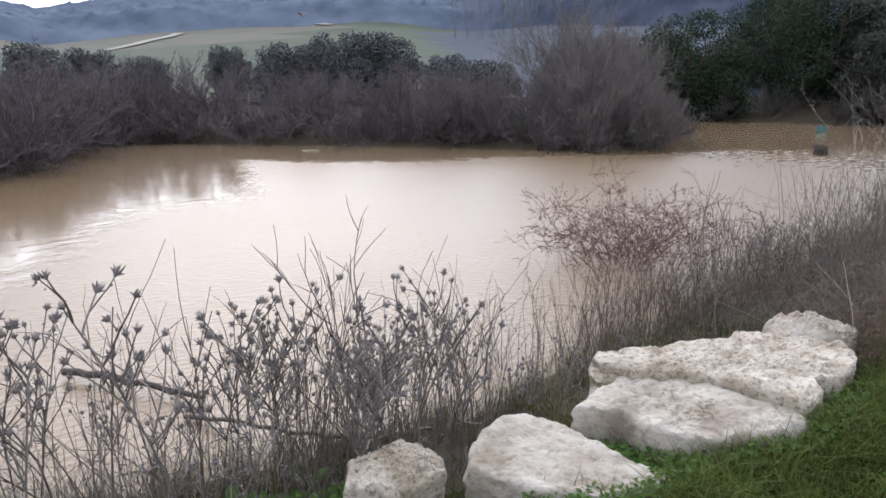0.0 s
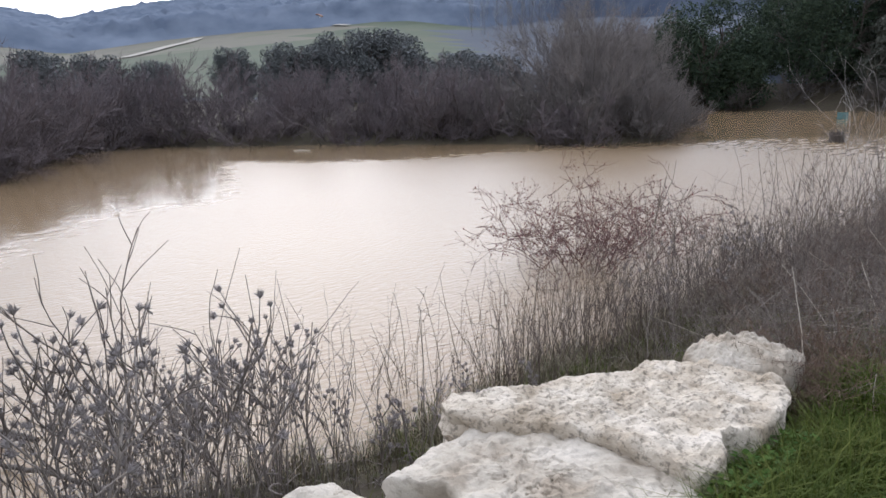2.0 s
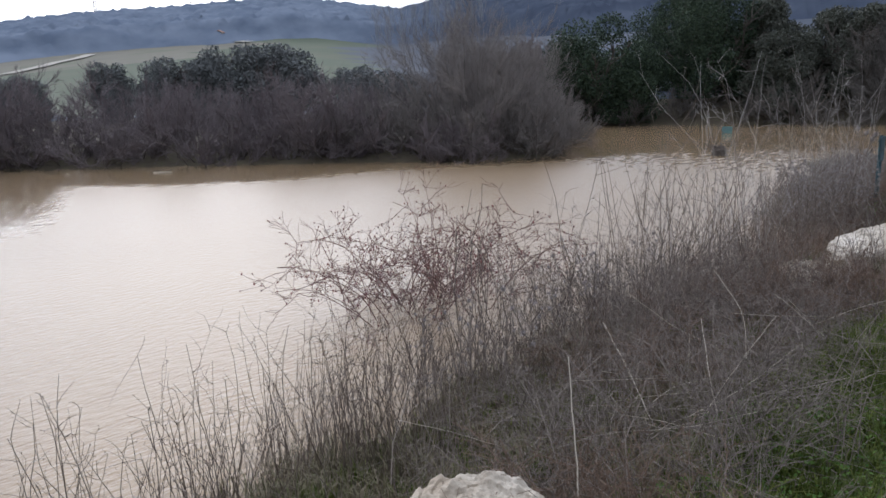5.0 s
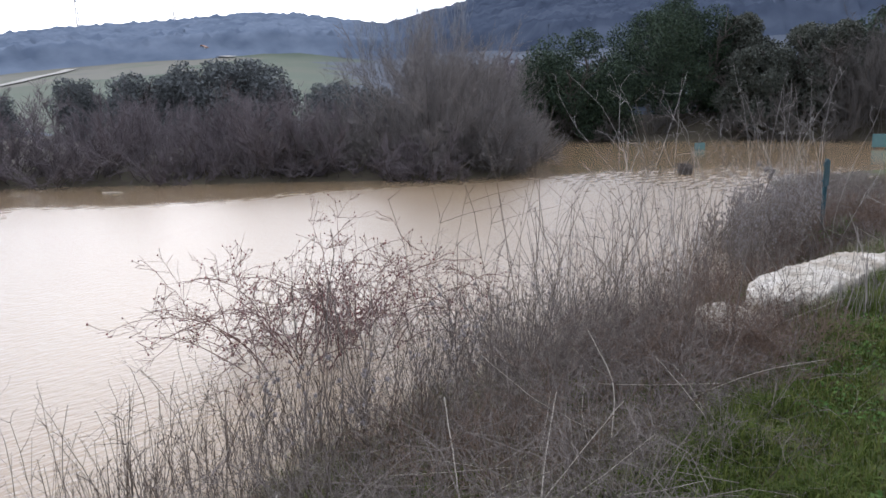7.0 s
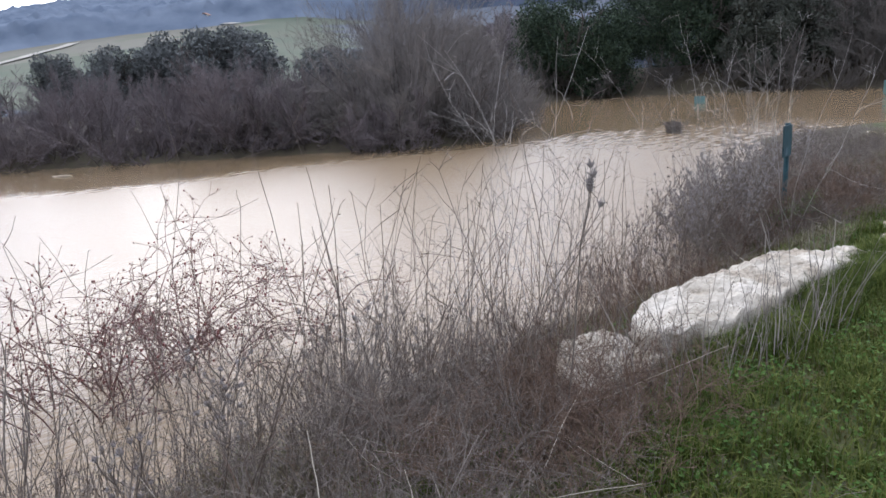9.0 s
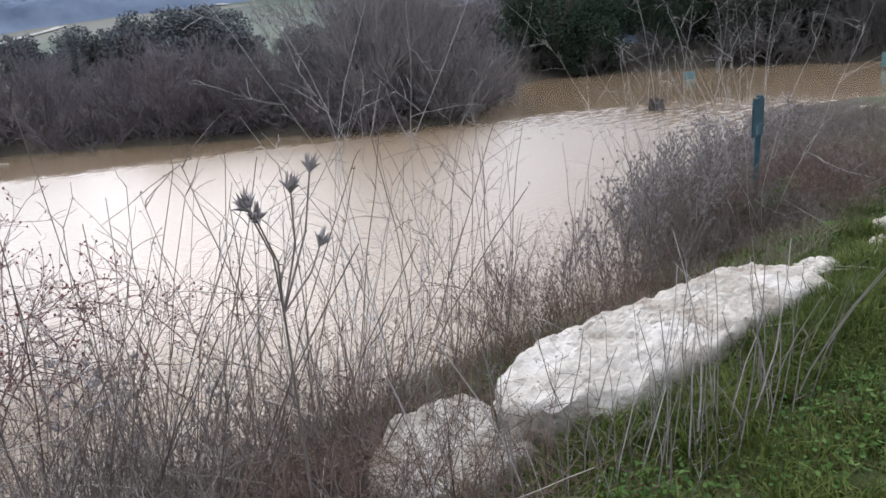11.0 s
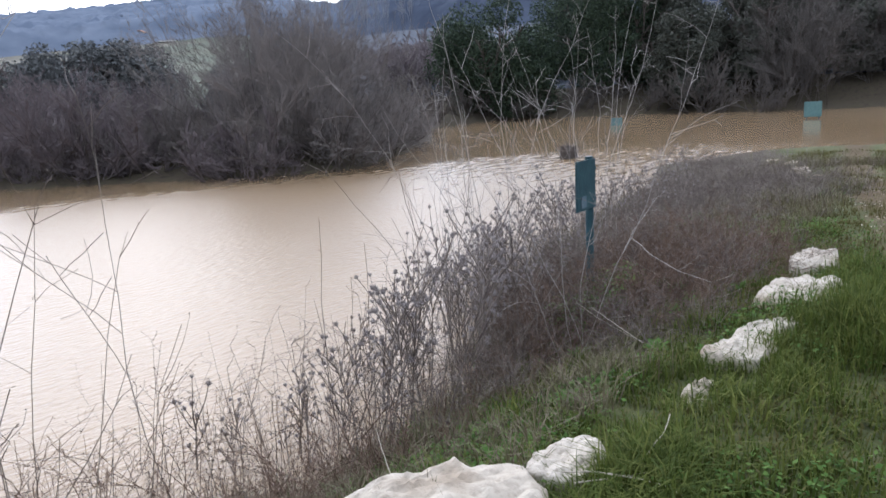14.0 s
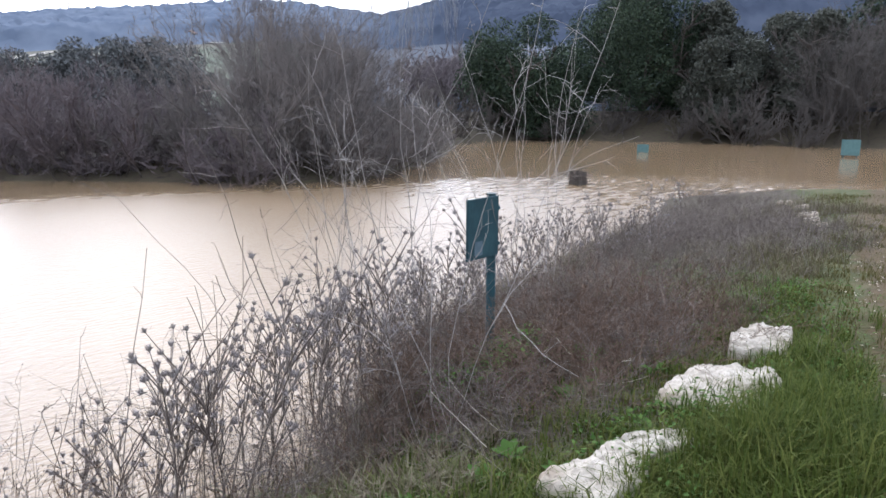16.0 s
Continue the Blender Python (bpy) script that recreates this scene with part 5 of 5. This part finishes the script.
sp = [whip_shrub(350 + k, 2.5, 4, "bare shrub with a web of pale arching whips over the weeds", lean=0.42, r=0.0028, twigs=8) for k in range(3)]
split_spread(sp, [(8.7, 2.75), (9.1, 3.05), (8.9, 3.4), (7.8, 3.0)], 0.8, 1.1)
sp = [sapling(340 + k, 2.0, "single slender bare shoot with a few forked twigs", M_STEM, 1, 0.0029, 0.16, kids=4, depth=2, open_=0.7) for k in range(3)]
split_spread(sp, [(10.4, 3.5), (8.4, 3.0), (7.6, 3.1)], 0.6, 1.0)
rc = [reed_clump(288 + k, 3, 1.5, 0.25, M_STEMDARK, "stout dark dry canes rising beside the limestone", 0.10, 3, 0.0052, drift=0.12) for k in range(2)]
split_spread_straight(rc, [(8.15, 2.55), (8.45, 2.75), (8.0, 2.85), (8.75, 2.6)], 0.8, 1.05)
rc = [reed_clump(284 + k, 2, 1.9, 0.3, M_REED, "pair of tall dark canes rising above the weeds", 0.09, 3, 0.0034, drift=0.16) for k in range(3)]
split_spread_straight(rc, scatter(13, (5.8, 8.6), (2.5, 3.7)) + scatter(2, (8.6, 10.4), (2.8, 3.4)), 0.75, 1.05)
sp = [sapling(344 + k, 1.25, "dark bare shoots forking upward among the thistles", M_STEMDARK, 2, 0.0078, 0.18, kids=4, depth=2, open_=0.5) for k in range(3)]
split_spread(sp, [(1.25, 3.3), (1.0, 3.45), (0.4, 3.6), (-0.1, 3.9), (0.75, 3.5)], 0.75, 1.05)
rc = [reed_clump(280 + k, 6, 1.55, 0.35, M_REED, "long straight dry canes leaning over the weeds", 0.10, 2, 0.0034, drift=0.24) for k in range(4)]
split_spread_straight(rc, scatter(18, (5.6, 8.4), (2.2, 3.3)) + scatter(7, (8.2, 9.8), (2.3, 3.3)) + scatter(3, (10.8, 12.4), (2.9, 3.6)), 0.75, 1.1)
sp = [sapling(330 + k, 1.35, "slender bare shoots in the dry weeds", M_STEMDARK, 3, 0.0042, 0.10, kids=3, depth=1) for k in range(3)]
split_spread(sp, scatter(4, (8.0, 12.5), (2.4, 4.0)) + scatter(8, (0.0, 2), (3.0, 4.0)) + scatter(6, (5, 8), (3, 4)), 0.7, 1.1)


# ---- grass ----
def grass(name, label, n, seed, xr, yr, tall, mat, keep, wide=0.004, lean=0.5, tuft=0.05):
    """Grass blades too many to count, in tufts."""
    rng = np.random.default_rng(seed)
    tx, ty = rng.uniform(*xr, n // 30), rng.uniform(*yr, n // 30)
    k = rng.integers(0, len(tx), n)
    x, y = tx[k] + rng.normal(0, tuft, n), ty[k] + rng.normal(0, tuft, n)
    th_ = rng.uniform(0.4, 1.5, len(tx))[k]
    ok = keep(x, y, rng)
    x, y, th_ = x[ok], y[ok], th_[ok]
    n = len(x)
    z = height(x, y)
    h = tall * th_ * rng.uniform(0.5, 1.2, n)
    a = rng.uniform(0, 2 * np.pi, n)
    d = np.stack((np.cos(a), np.sin(a), 0 * a), -1)
    s = np.stack((-np.sin(a), np.cos(a), 0 * a), -1)
    b = np.stack((x, y, z - 0.01), -1)
    w = (wide * rng.uniform(0.7, 1.5, n))[:, None]
    l = (lean * rng.uniform(0.3, 1.3, n))[:, None]
    up = np.array((0, 0, 1.0))
    hh = h[:, None]
    m1 = b + up * hh * 0.55 + d * hh * l * 0.25
    tip = b + up * hh * (1 - 0.35 * l) + d * hh * l * 0.95
    v = np.stack((b - s * w, b + s * w, m1 + s * w * 0.8, m1 - s * w * 0.8, tip), 1).reshape(-1, 3)
    q = np.arange(n)[:, None] * 5
    f = np.concatenate((q + (0, 1, 2), q + (0, 2, 3), q + (3, 2, 4)))
    return tagged(new(name, raw_mesh(name, v, f, mat)), label, "grass", kind="stuff")


def path_y(x):
    return np.interp(x, *PATH_LINE)


def turf_keep(x, y, rng):
    d = lake_distance(x, y)
    trod = np.abs(y - path_y(x)) < 0.3
    return (d > np.interp(x, *GRASS_FROM) - 0.1 + rng.normal(0, 0.22, len(x))) & (~trod | (rng.random(len(x)) < 0.10 + 0.5 * (wobble(x, y, 1.7) > 0.1)))


grass("grass", "lush green grass on the bank top", 230000, 400, (-2.5, 16), (0.2, 2.8), 0.095, M_GRASS, lambda x, y, rng: turf_keep(x, y, rng) & (rng.random(len(x)) < np.interp(x, (-2.5, 0.8), (0.25, 1.0))) & (y > np.interp(x, (0, 9, 11, 13, 14, 16), (0.1, 0.3, 0.46, 0.66, 1.05, 1.6)) + 0.25 * wobble(x, y, 1.1)), 0.0026, 0.9)
grass("grass", "short green grass along the trodden path", 150000, 401, (6, 24), (-1.2, 3.4), 0.055, M_WORN, turf_keep, 0.0035, 0.8, 0.13)
grass("dry_grass", "dry brownish grass among the bank weeds", 70000, 402, (-1, 22), (1.7, 3.7), 0.16, M_DRYGRASS, lambda x, y, rng: (lake_distance(x, y) > 0.05) & (wobble(x, y, 0.6) > -0.45), 0.0025, 0.7)
grass("grass", "green grass patches on the lower bank", 36000, 403, (-0.8, 15.5), (2.0, 4.6), 0.12, M_GRASS, lambda x, y, rng: (lake_distance(x, y) > 0.3) & ((wobble(x, y, 0.8) > 0.1) | (x > 3.3) & (x < 5.8) & (y > 2.3)), 0.0035)


grass("dry_grass", "dry brown grass fringe at the water's edge", 90000, 405, (-1, 20), (2.4, 5.2), 0.19, M_DRYGRASS, lambda x, y, rng: np.abs(lake_distance(x, y) - 0.18) < 0.34 + rng.normal(0, 0.12, len(x)), 0.0025, 0.8)


def tuft_keep(x, y, rng):
    line = np.interp(x, (1.4, 2.2, 3.2, 4.2, 7.0, 8.6, 9.6, 10.5, 11.2, 12.2, 13.2, 14.2, 15), (1.45, 1.30, 1.38, 1.55, 1.5, 1.46, 1.40, 1.26, 1.2, 1.12, 1.02, 1.14, 1.1))
    return (np.abs(y - line) < 0.16 + rng.normal(0, 0.06, len(x))) & (wobble(x, y, 1.3) > -0.75)


grass("tall_grass", "tall lush grass tufts growing against the limestone blocks", 90000, 404, (1.4, 15), (0.7, 1.8), 0.13, M_GRASS, tuft_keep, 0.0022, 0.8)


def slab_keep(x, y, rng):
    line = np.interp(x, (1.2, 1.6, 1.75, 1.95, 2.3, 2.5, 2.8, 3.3, 3.6, 4.0), (1.76, 1.76, 1.90, 1.76, 1.55, 1.50, 1.52, 1.54, 1.62, 1.66))
    return (y < line) & (y > line - 0.30 + rng.normal(0, 0.05, len(x)))


grass("tall_grass", "deep green grass leaning against the first slabs", 34000, 407, (1.2, 4.0), (1.1, 1.95), 0.20, M_GRASS, slab_keep, 0.0024, 0.9)


def long_slab_keep(x, y, rng):
    line = np.interp(x, (8.5, 8.72, 8.98, 9.3, 9.75, 10.28, 10.5, 10.75, 11.0), (1.95, 1.88, 1.66, 1.57, 1.52, 1.43, 1.38, 1.44, 1.46))
    return (y < line + 0.01) & (y > line - 0.26 + rng.normal(0, 0.05, len(x)))


grass("tall_grass", "lush grass hanging over the edge of the long slab", 36000, 408, (8.5, 11.0), (1.0, 2.0), 0.15, M_GRASS, long_slab_keep, 0.0024, 0.9)


def mound_keep(x, y, rng):
    return np.hypot((x - 12.7) / 0.5, (y - 0.84) / 0.22) < 1 + rng.normal(0, 0.15, len(x))


grass("tall_grass", "thick mound of lush grass beside the path blocks", 18000, 406, (12.0, 13.3), (0.5, 1.3), 0.17, M_GRASS, mound_keep, 0.0024, 0.7)


def leaflets(name, label, n, seed, xr, yr, mat, keep, size=0.014, top=0.075):
    """Small leaves of clover and seedlings, too many to count."""
    rng = np.random.default_rng(seed)
    cx_, cy_ = rng.uniform(*xr, n // 40), rng.uniform(*yr, n // 40)
    k = rng.integers(0, len(cx_), n)
    x, y = cx_[k] + rng.normal(0, 0.09, n), cy_[k] + rng.normal(0, 0.09, n)
    ok = keep(x, y, rng)
    x, y = x[ok], y[ok]
    n = len(x)
    c = np.stack((x, y, height(x, y) + rng.uniform(0.01, top, n)), -1)
    a = rng.uniform(0, 2 * np.pi, n)
    u = np.stack((np.cos(a), np.sin(a), rng.normal(0, 0.4, n)), -1) * (size * rng.uniform(0.6, 1.5, n))[:, None]
    w = np.stack((-np.sin(a), np.cos(a), rng.normal(0, 0.4, n)), -1) * (size * 0.7 * rng.uniform(0.6, 1.3, n))[:, None]
    v = np.stack((c - u, c + w, c + u, c - w), 1).reshape(-1, 3)
    return tagged(new(name, raw_mesh(name, v, np.arange(n * 4).reshape(-1, 4), mat)), label, "weeds", kind="stuff")


leaflets("clover", "small green clover and seedling leaves in the grass", 46000, 410, (0.8, 16), (0.5, 2.6), M_LEAF, lambda x, y, rng: (y > path_y(x) + 0.45 + rng.normal(0, 0.2, len(x))) & (lake_distance(x, y) > np.interp(x, *GRASS_FROM)) & (wobble(x, y, 0.7) > -0.5), 0.010)
leaflets("path_weeds", "flat trodden weeds and stems on the path", 26000, 412, (6, 18), (-0.9, 1.6), M_WORN, lambda x, y, rng: np.abs(y - path_y(x)) < 0.8, 0.006)
prng = np.random.default_rng(77)
px_, po_ = prng.uniform(6, 20, 900), prng.normal(0, 0.32, 900)
py_ = path_y(px_) + po_
ps_ = prng.uniform(0.004, 0.014, 900)
oct_ = np.array(((1, 0, 0), (0, 1, 0), (-1, 0, 0), (0, -1, 0), (0, 0, 0.7), (0, 0, -0.7)))
pv_ = (oct_[None] * prng.uniform(0.6, 1.2, (900, 6, 1)) * ps_[:, None, None] + np.stack((px_, py_, height(px_, py_) + 0.002), -1)[:, None]).reshape(-1, 3)
pf_ = (np.array(((0, 1, 4), (1, 2, 4), (2, 3, 4), (3, 0, 4), (1, 0, 5), (2, 1, 5), (3, 2, 5), (0, 3, 5)))[None] + 6 * np.arange(900)[:, None, None]).reshape(-1, 3)
tagged(new("gravel", raw_mesh("gravel", pv_, pf_, M_ROCK2)), "small loose limestone gravel on the trodden path", "gravel", kind="stuff")
leaflets("leafy_weeds", "low leafy green weeds at the foot of the sign post", 5200, 416, (12.7, 13.6), (2.2, 2.95), M_LEAF, lambda x, y, rng: np.hypot((x - 13.1) / 0.38, (y - 2.55) / 0.26) < 1 + rng.normal(0, 0.15, len(x)), 0.013, 0.32)
leaflets("moss_weeds", "low green weeds among the brown brush", 44000, 411, (8.5, 18), (1.7, 3.2), M_LEAF, lambda x, y, rng: wobble(x, y, 0.9) > 0.15, 0.010)


def weed(seed, label):
    """A leafy green rosette."""
    rng = np.random.default_rng(seed)
    e = empty("leafy_weed", label, "weed", "green weeds beside the boulders")
    for k in range(11):
        a, l = rng.uniform(0, 2 * np.pi), rng.uniform(0.06, 0.13)
        d, s = np.array((math.cos(a), math.sin(a), 0)), np.array((-math.sin(a), math.cos(a), 0))
        up = rng.uniform(0.4, 1.2)
        vs = []
        for t_, w_ in ((0, 0.1), (0.25, 0.5), (0.5, 1.0), (0.75, 0.75), (1.0, 0.05)):
            c = d * l * t_ + np.array((0, 0, l * up * t_ - 0.5 * l * t_ * t_ + 0.01))
            vs += [c - s * l * 0.26 * w_, c - np.array((0, 0, 0.006)) * w_, c + s * l * 0.26 * w_]
        fs = []
        for i in range(4):
            fs += [(3 * i, 3 * i + 1, 3 * i + 4, 3 * i + 3), (3 * i + 1, 3 * i + 2, 3 * i + 5, 3 * i + 4)]
        child("leaf", raw_mesh("leaf", vs, fs, M_LEAF, True), e)
    return e


wd = [weed(420 + k, "fresh green broad leaved weed beside a boulder") for k in range(3)]
split_spread(wd, scatter(20, (0.0, 1.0), (2.95, 3.6)) + scatter(10, (0.4, 0.9), (2.2, 2.6)), 0.7, 1.3)
EDGE = ((1.12, 2.14), (1.30, 1.86), (1.46, 1.80), (1.62, 1.74), (1.70, 2.00), (1.74, 2.30), (1.78, 2.14), (1.75, 1.96), (1.82, 1.76), (2.00, 1.66), (2.24, 1.52), (2.48, 1.50), (2.64, 1.51), (2.90, 1.53), (3.14, 1.54))


def edge_keep(x, y, rng):
    best = np.full(len(x), 9.0)
    for (ax, ay), (bx, by) in zip(EDGE, EDGE[1:]):
        t = np.clip(((x - ax) * (bx - ax) + (y - ay) * (by - ay)) / ((bx - ax) ** 2 + (by - ay) ** 2), 0, 1)
        best = np.minimum(best, np.hypot(x - ax - t * (bx - ax), y - ay - t * (by - ay)))
    return best < 0.07 + 0.05 * rng.random(len(x))


leaflets("leafy_weeds", "broad green weed leaves crowding against the white slabs", 26000, 414, (1.0, 3.3), (1.3, 2.5), M_LEAF, edge_keep, 0.014, 0.17)
leaflets("leafy_weeds", "low green weed leaves at the foot of the thistles", 9000, 417, (-0.1, 1.7), (2.7, 3.5), M_LEAF, lambda x, y, rng: (wobble(x, y, 1.4) > -0.2) & (np.abs(y - 3.3 + 0.28 * x) < 0.22 + rng.normal(0, 0.06, len(x))), 0.012, 0.12)
grass("tall_grass", "grass sprouting between the white slabs", 12000, 415, (1.0, 3.3), (1.3, 2.5), 0.17, M_GRASS, edge_keep, 0.0024, 0.9)
for u_ in np.linspace(0, 1, 44):
    wx, wy = 1.60 + 0.13 * u_ + vrng.normal(0, 0.03), 2.38 - 0.76 * u_ + vrng.normal(0, 0.04)
    copy_thing(wd[int(19 * u_) % 3], pose(wx, wy, 0.62, 0, 0, 2000 * u_)).scale = (0.6, 0.6, 0.75)
wd = [weed(430 + k, "small green weed in the grass") for k in range(2)]
split_spread(wd, scatter(16, (0.2, 1.2), (1.7, 2.6)) + scatter(34, (10.8, 14.6), (1.5, 2.7)) + scatter(14, (3.4, 5.5), (1.2, 1.9)), 0.35, 0.75)


# ---- loose sticks and branches ----
def stick(name, pts, r0, r1, mat, label, group=""):
    pts = np.array(pts, float)
    k = np.linspace(0, len(pts) - 1, 4 * len(pts))
    pts = np.stack([np.interp(k, np.arange(len(pts)), pts[:, i]) for i in range(3)], -1)
    for _ in range(4):
        pts[1:-1] = 0.25 * pts[:-2] + 0.5 * pts[1:-1] + 0.25 * pts[2:]
    pts[1:-1] += np.random.default_rng(int(pts[0, 0] * 100)).normal(0, r0 * 0.5, pts[1:-1].shape)
    v, f = tubes([(pts - pts[0], r0, r1)], 7)
    ob = new(name, raw_mesh(name, v, f, mat, True))
    ob.location = pts[0]
    return tagged(ob, label, "branch", group)


stick("dead_branch", ((0.50, 6.5, 0.06), (0.85, 5.85, 0.10), (1.12, 5.32, 0.04)), 0.032, 0.02, M_BARK, "dead branch floating in the muddy water")
stick("dead_branch", ((0.90, 5.15, 0.02), (1.10, 4.6, 0.10), (1.28, 4.05, 0.16), (1.42, 3.6, 0.28)), 0.016, 0.011, M_BARK, "thin dead branch lying from the water to the bank")
stick("driftwood", ((7.8, 28.75, 0.03), (8.5, 29.1, 0.06), (9.3, 29.35, 0.02)), 0.06, 0.03, M_STRAW, "long bleached driftwood pole floating by the far bank")
stick("driftwood", ((13.0, 22.4, 0.01), (13.15, 22.1, 0.03), (13.3, 21.8, 0.01)), 0.03, 0.02, M_STRAW, "short bleached piece of driftwood floating on the lake")
stick("bleached_stick", ((3.92, 1.78, 0.64), (4.05, 1.88, 0.92), (4.22, 2.02, 1.19)), 0.0030, 0.0016, M_STRAW, "bleached dry stalk leaning beside the rounded block", "bleached stalks")
stick("bleached_stick", ((5.10, 2.10, 0.60), (5.36, 2.36, 0.72), (5.66, 2.66, 0.82)), 0.0030, 0.0016, M_STRAW, "bleached dry stalk lying in the brush", "bleached stalks")
stick("bleached_stick", ((5.20, 1.83, 0.66), (5.55, 2.02, 0.78), (5.95, 2.21, 0.86)), 0.0030, 0.0016, M_STRAW, "bleached dry stalk lying in the brush", "bleached stalks")
stick("bleached_stick", ((6.10, 2.0, 0.62), (6.35, 2.1, 0.80), (6.5, 2.35, 1.0)), 0.0030, 0.0016, M_STRAW, "bleached dry stalk leaning in the brush", "bleached stalks")
krng = np.random.default_rng(88)
for x_, y_ in [(krng.uniform(4.6, 8.0), krng.uniform(1.6, 2.7)) for _ in range(30)] + [(krng.uniform(9.0, 14.5), krng.uniform(1.7, 2.7)) for _ in range(16)]:
    a_, l_, z_ = krng.uniform(0, 6.28), krng.uniform(0.25, 0.75), ground_z(x_, y_)
    up_ = krng.uniform(0.1, 0.6)
    way_ = np.array((math.cos(a_), math.sin(a_), up_))
    p0 = np.array((x_, y_, z_ + krng.uniform(0.02, 0.12)))
    stick("bleached_stick", (p0, p0 + way_ * l_ * 0.5 + krng.normal(0, 0.02, 3), p0 + way_ * l_), 0.0019, 0.0010, M_STRAW, "bleached dry stalk lying across the brush", "bleached stalks")
for pts_ in (((10.70, 1.50, 0.80), (10.78, 1.36, 0.80), (10.92, 1.20, 0.74)), ((10.66, 1.44, 0.80), (10.86, 1.28, 0.79), (11.10, 1.18, 0.74)), ((10.74, 1.38, 0.81), (10.80, 1.22, 0.80), (10.78, 1.06, 0.74)), ((10.90, 1.34, 0.78), (11.0, 1.30, 0.84), (11.12, 1.32, 0.86))):
    stick("bleached_stick", pts_, 0.0028, 0.0014, M_STRAW, "bleached thin stick lying in the grass by the small block", "bleached stalks")

# the tall thistle beside the long slab
e = empty("dry_thistle", "tall dry thistle with large spiky heads above the weeds", "dried thistle", "dry thistles on the bank")
e.location = (7.62, 1.98, ground_z(7.62, 1.98))
org = np.array(e.location)
fork, tops = (7.57, 1.84, 1.52), ((7.71, 1.87, 1.81), (7.60, 1.80, 1.79), (7.44, 1.72, 1.79), (7.66, 1.80, 1.66), (7.47, 1.74, 1.76))
arms = [(((7.62, 1.98, 0.5), (7.63, 1.92, 1.0), fork), 0.0042, 0.003)]
arms += [((fork, tuple(0.55 * q + 0.45 * f_ + 0.02 * (i == 0) for i, (q, f_) in enumerate(zip(top, fork))), top), 0.0026, 0.0018) for top in tops]
v, f = tubes([(np.array(p_) - org, r0, r1) for p_, r0, r1 in arms], 5)
child("stalk", raw_mesh("stalk", v, f, M_STEMDARK, True), e)
for k, top in enumerate(tops):
    h = child("seed_head", HEADS[k % 4], e)
    h.matrix_basis = Matrix.LocRotScale(Vector(top) - Vector(org), (Vector(top) - Vector(fork)).to_track_quat("Z", "Y"), (1.05, 1.05, 1.05))
rc = [reed_clump(450 + k, 9, 1.0, 0.35, M_STEMDARK, "loose clump of upright brown stems in the shallows", 0.10, 4, 0.0032) for k in range(2)]
split_spread(rc, [(10.75, 3.75), (11.05, 3.55), (11.3, 3.85), (11.5, 3.4), (11.2, 3.25), (11.75, 3.6), (10.95, 3.95)], 0.7, 1.05)
